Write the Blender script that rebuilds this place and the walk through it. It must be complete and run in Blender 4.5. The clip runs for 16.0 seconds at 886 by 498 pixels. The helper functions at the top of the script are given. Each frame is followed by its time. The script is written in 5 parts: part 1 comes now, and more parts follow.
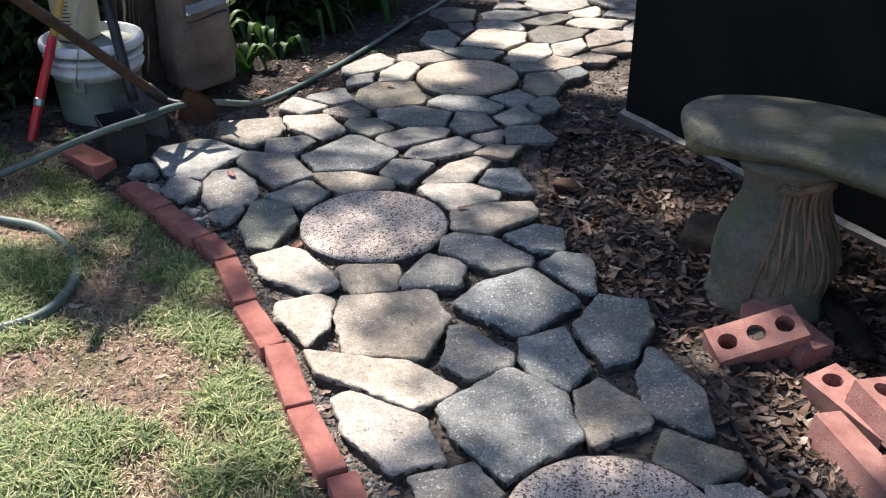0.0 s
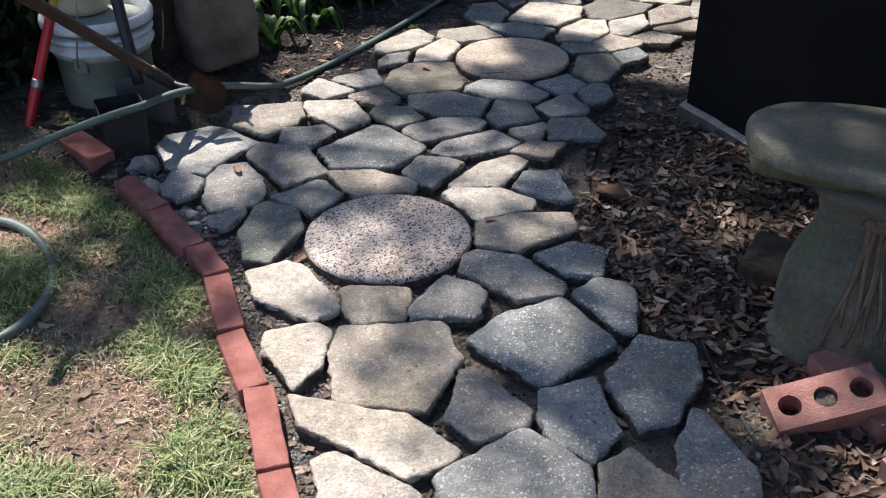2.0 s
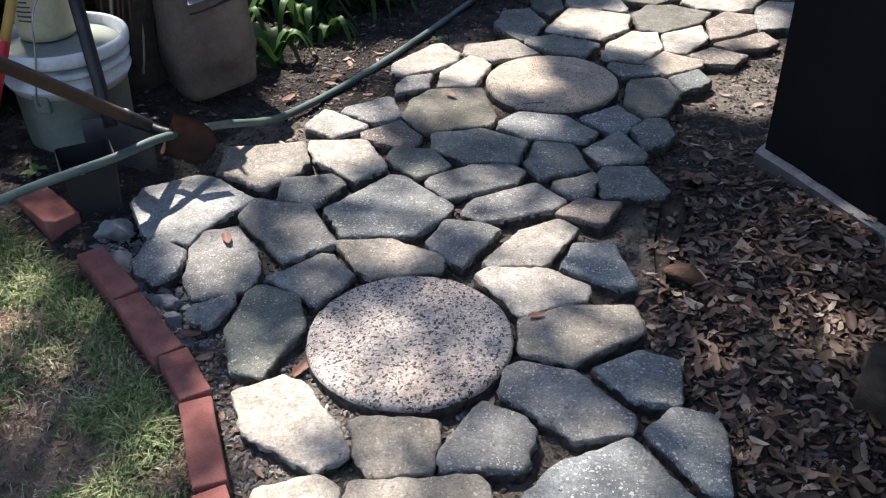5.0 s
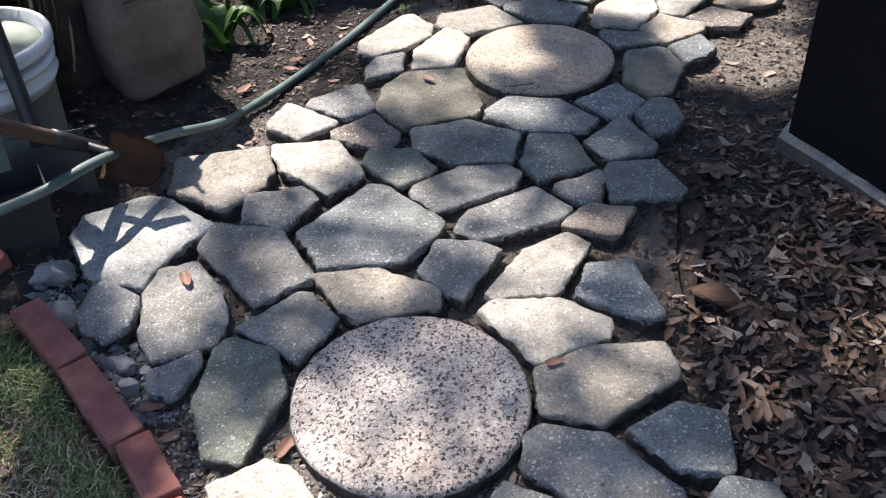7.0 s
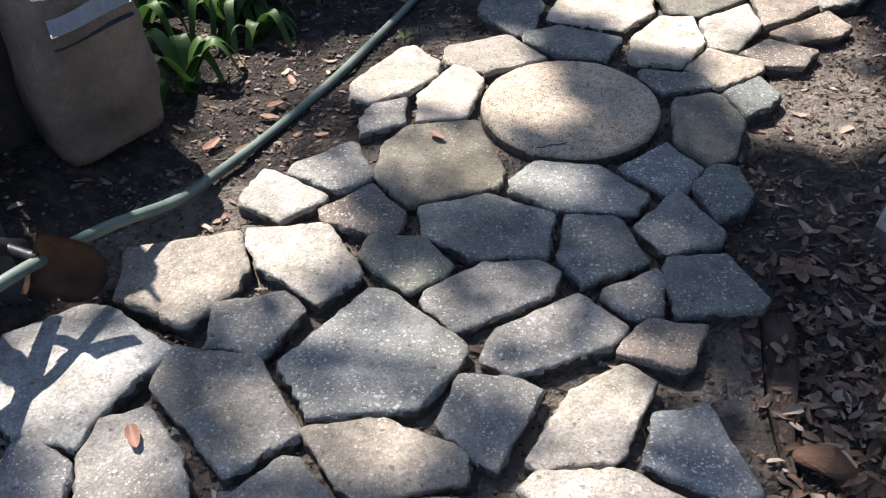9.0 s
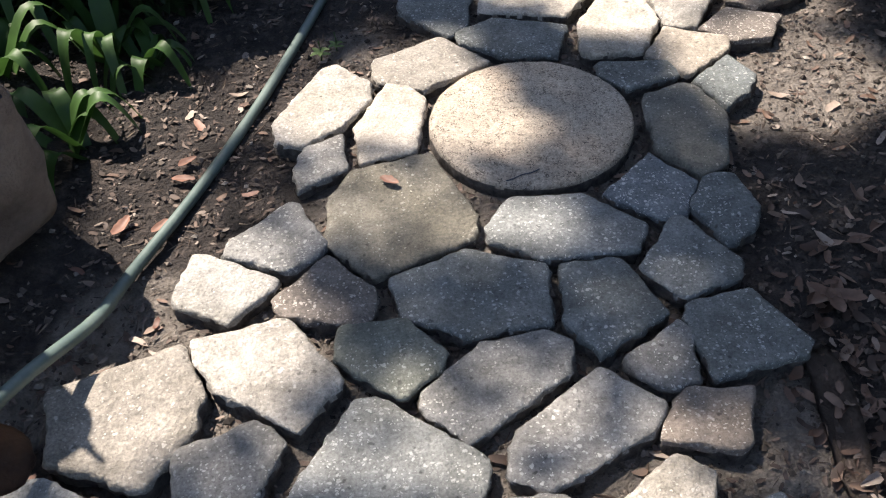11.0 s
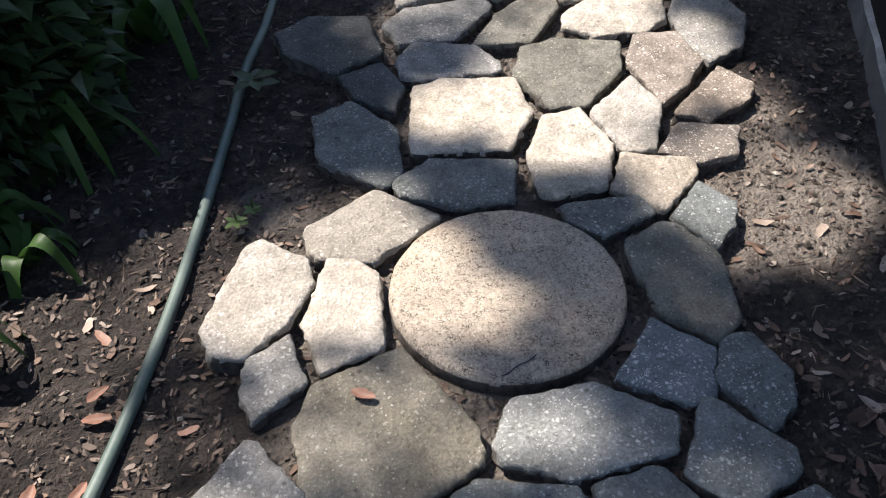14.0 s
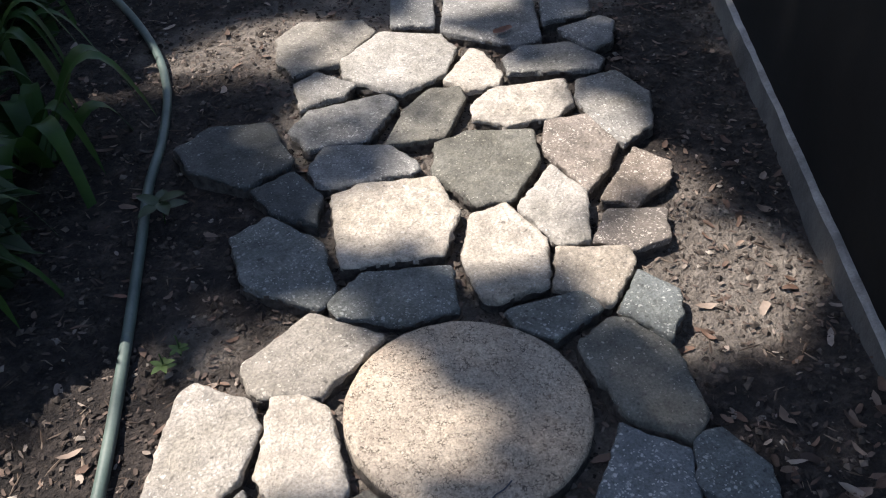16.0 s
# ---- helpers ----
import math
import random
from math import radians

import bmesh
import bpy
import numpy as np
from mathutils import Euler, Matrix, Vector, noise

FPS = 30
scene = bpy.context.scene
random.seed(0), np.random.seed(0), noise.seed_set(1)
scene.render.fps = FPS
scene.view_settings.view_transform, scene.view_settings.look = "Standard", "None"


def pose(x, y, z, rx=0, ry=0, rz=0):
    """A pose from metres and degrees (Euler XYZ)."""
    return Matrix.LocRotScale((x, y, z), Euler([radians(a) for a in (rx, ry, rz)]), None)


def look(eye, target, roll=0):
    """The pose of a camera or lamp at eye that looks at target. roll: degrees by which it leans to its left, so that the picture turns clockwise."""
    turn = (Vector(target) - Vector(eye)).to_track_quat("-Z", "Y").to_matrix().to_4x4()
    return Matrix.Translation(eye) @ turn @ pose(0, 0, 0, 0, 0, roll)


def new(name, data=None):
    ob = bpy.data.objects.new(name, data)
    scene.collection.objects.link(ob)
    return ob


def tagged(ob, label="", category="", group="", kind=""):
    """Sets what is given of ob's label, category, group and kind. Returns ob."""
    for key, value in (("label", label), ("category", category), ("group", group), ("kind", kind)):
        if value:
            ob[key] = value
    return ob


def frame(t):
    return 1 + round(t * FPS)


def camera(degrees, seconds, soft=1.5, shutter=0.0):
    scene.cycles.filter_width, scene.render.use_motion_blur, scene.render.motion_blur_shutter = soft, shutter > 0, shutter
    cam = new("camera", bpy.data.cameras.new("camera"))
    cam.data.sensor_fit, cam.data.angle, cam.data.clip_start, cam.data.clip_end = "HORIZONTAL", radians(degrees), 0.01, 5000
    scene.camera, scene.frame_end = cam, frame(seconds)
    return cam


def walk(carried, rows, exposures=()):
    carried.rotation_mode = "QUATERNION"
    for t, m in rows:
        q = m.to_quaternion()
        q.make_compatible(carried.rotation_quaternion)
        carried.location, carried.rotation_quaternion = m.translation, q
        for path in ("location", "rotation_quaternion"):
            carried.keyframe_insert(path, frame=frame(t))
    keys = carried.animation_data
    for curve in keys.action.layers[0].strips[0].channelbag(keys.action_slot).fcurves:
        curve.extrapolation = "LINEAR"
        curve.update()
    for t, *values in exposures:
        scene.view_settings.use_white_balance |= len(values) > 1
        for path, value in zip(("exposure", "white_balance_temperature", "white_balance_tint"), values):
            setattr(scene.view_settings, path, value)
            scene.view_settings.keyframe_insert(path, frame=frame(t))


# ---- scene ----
cam = camera(50.4, 16.0, soft=1.1)
PATH = [
    (0, (0.438, -2.864, 1.263), (0.350, -1.034, 0.228), -0.1),
    (0.5, (0.426, -2.817, 1.261), (0.360, -0.998, 0.206), -0.5),
    (1, (0.463, -2.677, 1.252), (0.338, -0.865, 0.189), -0.5),
    (1.5, (0.511, -2.566, 1.236), (0.296, -0.777, 0.149), -0.6),
    (2, (0.523, -2.513, 1.233), (0.292, -0.744, 0.117), -0.8),
    (2.5, (0.510, -2.438, 1.225), (0.301, -0.674, 0.099), -0.9),
    (3, (0.484, -2.352, 1.225), (0.304, -0.593, 0.084), -1.6),
    (3.5, (0.443, -2.294, 1.239), (0.287, -0.542, 0.085), -1.9),
    (4, (0.418, -2.251, 1.240), (0.278, -0.511, 0.065), -1.4),
    (4.5, (0.406, -2.161, 1.238), (0.224, -0.432, 0.054), -1.6),
    (5, (0.412, -1.996, 1.232), (0.161, -0.276, 0.047), -0.9),
    (5.2, (0.415, -1.942, 1.227), (0.147, -0.229, 0.036), -0.5),
    (7.3, (0.256, -1.611, 1.233), (0.124, 0.020, -0.088), -1.7),
    (7.5, (0.230, -1.567, 1.204), (0.121, 0.066, -0.117), -0.6),
    (8, (0.231, -1.397, 1.192), (0.078, 0.230, -0.134), -0.6),
    (8.2, (0.249, -1.338, 1.183), (0.067, 0.282, -0.147), -1.0),
    (10.3, (0.068, -0.992, 1.174), (0.168, 0.514, -0.291), -2.4),
    (10.5, (0.065, -0.959, 1.173), (0.172, 0.537, -0.302), -3.1),
    (11, (0.058, -0.805, 1.179), (0.186, 0.670, -0.314), -3.5),
    (11.5, (0.069, -0.712, 1.163), (0.219, 0.724, -0.366), -2.6),
    (12, (0.009, -0.638, 1.169), (0.234, 0.779, -0.369), -1.1),
    (12.5, (-0.062, -0.539, 1.185), (0.284, 0.898, -0.311), -1.7),
    (13, (-0.120, -0.498, 1.201), (0.312, 0.940, -0.272), -2.5),
    (13.5, (-0.115, -0.449, 1.193), (0.356, 0.999, -0.258), -2.1),
    (14, (-0.072, -0.379, 1.179), (0.404, 1.073, -0.267), -1.2),
    (14.5, (-0.061, -0.346, 1.187), (0.480, 1.092, -0.251), -0.0),
    (15, (-0.082, -0.306, 1.195), (0.550, 1.124, -0.212), -0.3),
    (15.5, (-0.116, -0.255, 1.193), (0.607, 1.164, -0.182), -0.5),
    (16, (-0.127, -0.219, 1.200), (0.635, 1.202, -0.150), -0.3),
]
walk(cam, [(t, look(eye, target, roll)) for t, eye, target, roll in PATH], [(0, 1.48, 6550, 15), (2.5, 1.25, 6400, 15), (5, 1.53, 6400, 14), (8, 1.66, 6400, 15), (10.5, 1.64, 6700, 15), (13, 1.54, 6600, 15), (16, 1.32, 6450, 15)])

# ---- light: high sun ahead and to the left, through the crown of a tree ----
SUN = Vector((-0.35, 0.42, 0.84)).normalized()
world = bpy.data.worlds.new("sky")
scene.world = world
world.use_nodes = True
sky = world.node_tree.nodes.new("ShaderNodeTexSky")
sky.sky_type, sky.sun_disc = "NISHITA", False
sky.sun_elevation, sky.sun_rotation = math.asin(SUN.z), math.atan2(SUN.x, SUN.y)
back = world.node_tree.nodes["Background"]
back.inputs["Strength"].default_value = 0.08
world.node_tree.links.new(sky.outputs["Color"], back.inputs["Color"])
sun = new("sun", bpy.data.lights.new("sun", "SUN"))
sun.data.energy, sun.data.angle, sun.data.color = 4.45, radians(0.53), (1.0, 0.93, 0.83)
sun.matrix_world = look((0, 0, 12), Vector((0, 0, 12)) - SUN)


# ---- materials ----
def material(name, rough=0.8, metal=0.0):
    m = bpy.data.materials.new(name)
    m.use_nodes = True
    b = m.node_tree.nodes["Principled BSDF"]
    b.inputs["Roughness"].default_value, b.inputs["Metallic"].default_value = rough, metal
    return m, m.node_tree, b


def node(tree, kind, **values):
    n = tree.nodes.new(kind)
    for key, value in values.items():
        n.inputs[key].default_value = value
    return n


def rgb(c):
    return (c[0], c[1], c[2], 1.0)


def ramp(tree, source, *stops):
    r = tree.nodes.new("ShaderNodeValToRGB")
    e = r.color_ramp.elements
    while len(e) < len(stops):
        e.new(0.5)
    for k, (at, c) in enumerate(stops):
        e[k].position, e[k].color = at, rgb(c)
    tree.links.new(source, r.inputs[0])
    return r.outputs["Color"]


def mix(tree, a, b, factor, blend="MIX"):
    m = tree.nodes.new("ShaderNodeMix")
    m.data_type, m.blend_type = "RGBA", blend
    for value, slot in ((factor, 0), (a, 6), (b, 7)):
        if isinstance(value, bpy.types.NodeSocket):
            tree.links.new(value, m.inputs[slot])
        elif slot == 0:
            m.inputs[0].default_value = value
        else:
            m.inputs[slot].default_value = rgb(value)
    return m.outputs[2]


def coords(tree, per_object=False):
    tc = tree.nodes.new("ShaderNodeTexCoord").outputs["Object"]
    if not per_object:
        return tc
    info = tree.nodes.new("ShaderNodeObjectInfo")
    scale = node(tree, "ShaderNodeVectorMath")
    scale.operation = "SCALE"
    scale.inputs[0].default_value = (41, 23, 17)
    tree.links.new(info.outputs["Random"], scale.inputs["Scale"])
    add = node(tree, "ShaderNodeVectorMath")
    tree.links.new(tc, add.inputs[0])
    tree.links.new(scale.outputs[0], add.inputs[1])
    return add.outputs[0]


def noise_tex(tree, co, scale, detail=4.0, rough=0.55):
    n = node(tree, "ShaderNodeTexNoise", Scale=scale, Detail=detail, Roughness=rough)
    tree.links.new(co, n.inputs["Vector"])
    return n.outputs["Fac"]


def chips(tree, co, scale, value="Distance", randomness=1.0):
    n = node(tree, "ShaderNodeTexVoronoi", Scale=scale, Randomness=randomness)
    tree.links.new(co, n.inputs["Vector"])
    return n.outputs[value]


def ragged(tree, co, scale, amount):
    """Coordinates pushed about by fine noise, so that chips lose their round outline."""
    n = node(tree, "ShaderNodeTexNoise", Scale=scale, Detail=3.0)
    tree.links.new(co, n.inputs["Vector"])
    m = node(tree, "ShaderNodeVectorMath")
    m.operation = "MULTIPLY_ADD"
    tree.links.new(n.outputs["Color"], m.inputs[0])
    m.inputs[1].default_value = (amount, amount, amount)
    tree.links.new(co, m.inputs[2])
    return m.outputs[0]


def relief(tree, shader, height, strength, distance):
    b = node(tree, "ShaderNodeBump", Strength=strength, Distance=distance)
    tree.links.new(height, b.inputs["Height"])
    tree.links.new(b.outputs[0], shader.inputs["Normal"])
    return b


def math_node(tree, op, a, b):
    n = tree.nodes.new("ShaderNodeMath")
    n.operation = op
    for k, v in enumerate((a, b)):
        if isinstance(v, bpy.types.NodeSocket):
            tree.links.new(v, n.inputs[k])
        else:
            n.inputs[k].default_value = v
    return n.outputs[0]


def cast_stone(name, low, high, chip, amount):
    """Weathered cast concrete: a smooth cement skin, pale aggregate worn free in places, pits and stains."""
    m, t, b = material(name, 0.85)
    co = coords(t, True)
    broad, mid, fine = noise_tex(t, co, 7, 5, 0.6), noise_tex(t, co, 34, 5, 0.65), noise_tex(t, co, 190, 5, 0.7)
    base = ramp(t, broad, (0.3, low), (0.7, high))
    base = mix(t, base, ramp(t, mid, (0.3, (0.68, 0.68, 0.67)), (0.68, (1.2, 1.19, 1.17))), 1.0, "MULTIPLY")
    base = mix(t, base, ramp(t, fine, (0.34, (0.66, 0.66, 0.66)), (0.66, (1.26, 1.26, 1.25))), 1.0, "MULTIPLY")
    info = t.nodes.new("ShaderNodeObjectInfo")
    tint = ramp(t, info.outputs["Random"], (0.0, (0.84, 0.88, 0.9)), (0.5, (1.0, 1.0, 0.98)), (1.0, (1.13, 1.1, 1.03)))
    base = mix(t, base, tint, 1.0, "MULTIPLY")
    bent = ragged(t, co, 90, 0.013)
    near = chips(t, bent, 100)
    spots = None
    for scale, reach, share in ((100, 0.31, amount + 0.12), (200, 0.34, amount + 0.1)):
        spot = ramp(t, chips(t, bent, scale), (reach - 0.08, (1, 1, 1)), (reach + 0.05, (0, 0, 0)))
        chosen = ramp(t, chips(t, bent, scale, "Color"), (min(0.9, share), (0, 0, 0)), (min(0.99, share + 0.08), (1, 1, 1)))
        one = mix(t, spot, chosen, 1.0, "MULTIPLY")
        spots = one if spots is None else mix(t, spots, one, 1.0, "LIGHTEN")
    patch = ramp(t, noise_tex(t, co, 11, 4), (0.36, (0.22, 0.22, 0.22)), (0.58, (1, 1, 1)))
    base = mix(t, base, chip, mix(t, spots, patch, 1.0, "MULTIPLY"))
    pits = ramp(t, chips(t, bent, 30), (0.07, (0.2, 0.2, 0.2)), (0.13, (1, 1, 1)))
    specks = ramp(t, chips(t, bent, 120), (0.1, (0.35, 0.34, 0.33)), (0.2, (1, 1, 1)))
    stain = ramp(t, noise_tex(t, co, 5, 6, 0.7), (0.34, (0.6, 0.59, 0.54)), (0.56, (1, 1, 1)))
    base = mix(t, mix(t, base, pits, 0.65, "MULTIPLY"), stain, 0.75, "MULTIPLY")
    base = mix(t, base, specks, 0.45, "MULTIPLY")
    t.links.new(base, b.inputs["Base Color"])
    height = math_node(t, "ADD", math_node(t, "MULTIPLY", fine, 0.8), math_node(t, "MULTIPLY", near, -0.25))
    height = math_node(t, "ADD", height, math_node(t, "ADD", math_node(t, "MULTIPLY", mid, 1.6), math_node(t, "MULTIPLY", broad, 2.0)))
    relief(t, b, height, 0.8, 0.007)
    return m


STONE = {
    "grey": cast_stone("grey_cast_stone", (0.188, 0.188, 0.187), (0.312, 0.305, 0.297), (0.54, 0.53, 0.49), 0.5),
    "blue": cast_stone("blue_grey_cast_stone", (0.168, 0.182, 0.19), (0.272, 0.286, 0.29), (0.56, 0.56, 0.54), 0.46),
    "ice": cast_stone("blue_white_cast_stone", (0.27, 0.283, 0.297), (0.385, 0.395, 0.403), (0.6, 0.6, 0.59), 0.6),
    # Deep shade is put into this tone; the stone itself is no darker.
    "dark": cast_stone("shade_dark_cast_stone", (0.06, 0.066, 0.068), (0.115, 0.122, 0.124), (0.3, 0.31, 0.3), 0.6),
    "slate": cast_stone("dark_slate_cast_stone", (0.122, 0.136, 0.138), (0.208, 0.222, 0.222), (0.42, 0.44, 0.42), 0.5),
    "white": cast_stone("pale_cast_stone", (0.345, 0.32, 0.29), (0.485, 0.45, 0.41), (0.6, 0.57, 0.52), 0.6),
    "tan": cast_stone("tan_cast_stone", (0.25, 0.225, 0.195), (0.38, 0.343, 0.3), (0.55, 0.51, 0.45), 0.58),
    "moss": cast_stone("olive_cast_stone", (0.135, 0.128, 0.11), (0.235, 0.222, 0.19), (0.42, 0.41, 0.35), 0.62),
    "green": cast_stone("green_grey_cast_stone", (0.12, 0.132, 0.118), (0.2, 0.212, 0.19), (0.44, 0.45, 0.4), 0.55),
    "brown": cast_stone("brown_cast_stone", (0.17, 0.145, 0.128), (0.3, 0.258, 0.228), (0.54, 0.49, 0.43), 0.45),
}


def aggregate(name, pale, dark, scale, share, bump, gap):
    """Exposed-aggregate concrete: pale and dark chips pressed together, with open gaps between them."""
    m, t, b = material(name, 0.85)
    co = coords(t)
    bent = ragged(t, co, scale * 0.6, 1.4 / scale)
    near, pick = chips(t, bent, scale), chips(t, bent, scale, "Color")
    colour = ramp(t, pick, (share - 0.04, dark), (share + 0.04, [c * 0.72 for c in pale]), (0.6, pale), (0.95, [c * 1.22 for c in pale]))
    edge = node(t, "ShaderNodeTexVoronoi", Scale=scale * 0.62)
    edge.feature = "DISTANCE_TO_EDGE"
    t.links.new(bent, edge.inputs["Vector"])
    open_at = math_node(t, "ADD", edge.outputs["Distance"], math_node(t, "MULTIPLY", noise_tex(t, co, 60, 4, 0.6), 0.5))
    gaps = ramp(t, open_at, (gap, (0.16, 0.15, 0.15)), (gap + 0.06, (1, 1, 1)))
    fine = noise_tex(t, co, scale * 0.8, 5, 0.7)
    grain = ramp(t, fine, (0.3, (0.66, 0.65, 0.64)), (0.65, (1.2, 1.2, 1.2)))
    stain = ramp(t, noise_tex(t, co, 6, 6, 0.65), (0.35, (0.72, 0.69, 0.66)), (0.62, (1.06, 1.04, 1)))
    warm = ramp(t, noise_tex(t, co, 4, 4, 0.6), (0.45, (1, 1, 1)), (0.7, (1.1, 0.97, 0.86)))
    pits = ramp(t, chips(t, bent, scale * 0.28), (0.06, (0.3, 0.28, 0.26)), (0.12, (1, 1, 1)))
    base = mix(t, mix(t, colour, grain, 0.9, "MULTIPLY"), stain, 0.9, "MULTIPLY")
    base = mix(t, mix(t, base, gaps, 0.9, "MULTIPLY"), warm, 1.0, "MULTIPLY")
    t.links.new(mix(t, base, pits, 0.8, "MULTIPLY"), b.inputs["Base Color"])
    relief(t, b, math_node(t, "ADD", fine, math_node(t, "MULTIPLY", near, -0.4)), bump, 0.003)
    return m


GRANITE = aggregate("speckled_aggregate", (0.52, 0.48, 0.455), (0.07, 0.07, 0.072), 225, 0.24, 1.0, 0.24)
SAND_CAST = aggregate("sandy_aggregate", (0.42, 0.375, 0.312), (0.2, 0.17, 0.135), 270, 0.14, 0.8, 0.22)


def speckled(name, a, b_, scale, rough=0.85, bump=0.4, depth=0.004, per_object=True, metal=0.0, dirt=0.5):
    """A plain surface with grain and broad stains."""
    m, t, b = material(name, rough, metal)
    co = coords(t, per_object)
    big, fine = noise_tex(t, co, scale, 5, 0.6), noise_tex(t, co, scale * 14, 5, 0.65)
    base = ramp(t, big, (0.3, a), (0.7, b_))
    base = mix(t, base, ramp(t, fine, (0.3, (0.75, 0.74, 0.73)), (0.7, (1.15, 1.15, 1.15))), dirt, "MULTIPLY")
    t.links.new(base, b.inputs["Base Color"])
    relief(t, b, math_node(t, "ADD", fine, math_node(t, "MULTIPLY", big, 2.0)), bump, depth)
    return m


def varied(name, stops, rough=0.6, through_light=0.0, scale=60):
    """Leaves and blades, each island its own colour."""
    m, t, b = material(name, rough)
    geo = t.nodes.new("ShaderNodeNewGeometry")
    base = ramp(t, geo.outputs["Random Per Island"], *stops)
    vein = ramp(t, noise_tex(t, coords(t), scale, 3), (0.35, (0.7, 0.7, 0.68)), (0.65, (1.15, 1.13, 1.1)))
    base = mix(t, base, vein, 0.8, "MULTIPLY")
    t.links.new(base, b.inputs["Base Color"])
    if through_light:
        glow = t.nodes.new("ShaderNodeBsdfTranslucent")
        t.links.new(base, glow.inputs["Color"])
        blend = node(t, "ShaderNodeMixShader", Fac=through_light)
        t.links.new(b.outputs[0], blend.inputs[1])
        t.links.new(glow.outputs[0], blend.inputs[2])
        t.links.new(blend.outputs[0], t.nodes["Material Output"].inputs["Surface"])
    return m


def soil():
    m, t, b = material("soil", 0.95)
    co = coords(t)
    broad, mid, fine = noise_tex(t, co, 2.2, 5, 0.6), noise_tex(t, co, 22, 6, 0.65), noise_tex(t, co, 170, 5, 0.7)
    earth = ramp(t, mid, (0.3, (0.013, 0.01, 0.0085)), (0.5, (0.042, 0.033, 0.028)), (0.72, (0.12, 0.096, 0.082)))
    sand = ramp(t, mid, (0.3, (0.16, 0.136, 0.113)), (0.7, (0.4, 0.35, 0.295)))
    sand_and_shade = t.nodes.new("ShaderNodeAttribute")
    sand_and_shade.attribute_name = "sand_and_shade"
    share = math_node(t, "ADD", broad, math_node(t, "MULTIPLY", sand_and_shade.outputs["Fac"], 0.24))
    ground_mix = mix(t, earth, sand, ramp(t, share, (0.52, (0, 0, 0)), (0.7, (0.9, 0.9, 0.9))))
    thatch = ramp(t, noise_tex(t, co, 40, 6, 0.7), (0.3, (0.2, 0.115, 0.077)), (0.5, (0.44, 0.285, 0.205)), (0.7, (0.62, 0.455, 0.355)))
    turf = ramp(t, noise_tex(t, co, 2.6, 5, 0.6), (0.46, (0, 0, 0)), (0.62, (0.65, 0.65, 0.65)))
    thatch = mix(t, thatch, (0.15, 0.18, 0.07), turf)
    lawn = t.nodes.new("ShaderNodeAttribute")
    lawn.attribute_name = "lawn"
    base = mix(t, ground_mix, thatch, lawn.outputs["Fac"])
    base = mix(t, base, ramp(t, fine, (0.3, (0.6, 0.6, 0.6)), (0.7, (1.25, 1.25, 1.25))), 0.9, "MULTIPLY")
    t.links.new(base, b.inputs["Base Color"])
    lumps = noise_tex(t, co, 65, 5, 0.65)
    relief(t, b, math_node(t, "ADD", fine, math_node(t, "ADD", math_node(t, "MULTIPLY", mid, 3.0), math_node(t, "MULTIPLY", lumps, 2.0))), 1.0, 0.022)
    return m


SOIL = soil()
# Clinging soil, darkened further by the shade on the stones' sides.
CAKED_SHADE = speckled("caked_shade_concrete", (0.06, 0.05, 0.042), (0.25, 0.225, 0.195), 60, 0.95, 1.0, 0.012)
BRICK = speckled("red_brick", (0.19, 0.062, 0.05), (0.34, 0.135, 0.112), 18, 0.92, 0.8, 0.004, True, 0.0, 0.7)
OLD_BRICK = speckled("worn_brick", (0.22, 0.092, 0.078), (0.38, 0.2, 0.172), 20, 0.9, 0.8, 0.005)
# Footing concrete with the shade on its upright face put into the colour.
SHADED_FACE = speckled("shaded_face_concrete", (0.045, 0.043, 0.04), (0.12, 0.115, 0.105), 6, 0.95, 0.6, 0.006)
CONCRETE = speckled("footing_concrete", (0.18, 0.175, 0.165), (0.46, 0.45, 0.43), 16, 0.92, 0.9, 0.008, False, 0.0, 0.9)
BLACK_PAINT = speckled("black_paint", (0.005, 0.005, 0.005), (0.01, 0.01, 0.0098), 3, 0.85, 0.15, 0.002)
BLACK_PAINT.node_tree.nodes["Principled BSDF"].inputs["Specular IOR Level"].default_value = 0.12
ROOFING = speckled("roof_felt", (0.03, 0.03, 0.03), (0.06, 0.06, 0.06), 8)
BLACK_PLASTIC = speckled("black_plastic", (0.008, 0.008, 0.009), (0.02, 0.02, 0.022), 12, 0.75, 0.2)
HOSE_GREEN = speckled("green_rubber", (0.045, 0.078, 0.07), (0.125, 0.165, 0.145), 9, 0.5, 0.2, 0.002)
WHITE_PLASTIC = speckled("grimy_white_plastic", (0.42, 0.46, 0.5), (0.68, 0.71, 0.74), 7, 0.45, 0.1, 0.002)
GREEN_PLASTIC = speckled("grey_green_plastic", (0.14, 0.175, 0.145), (0.26, 0.295, 0.255), 7, 0.5, 0.1, 0.002)
YELLOW_PLASTIC = speckled("yellowed_plastic", (0.45, 0.4, 0.25), (0.6, 0.55, 0.38), 8, 0.5, 0.1, 0.002)
PAPER = speckled("kraft_paper", (0.14, 0.105, 0.082), (0.36, 0.285, 0.225), 7, 0.9, 1.0, 0.02)
PALE_PAPER = speckled("printed_paper", (0.45, 0.47, 0.5), (0.58, 0.6, 0.62), 8, 0.8, 0.5, 0.006)
INK = speckled("dark_ink", (0.03, 0.035, 0.05), (0.07, 0.08, 0.1), 20, 0.8)
BLUE_BAG = speckled("blue_plastic_film", (0.03, 0.045, 0.1), (0.1, 0.13, 0.22), 14, 0.35, 0.6, 0.01)
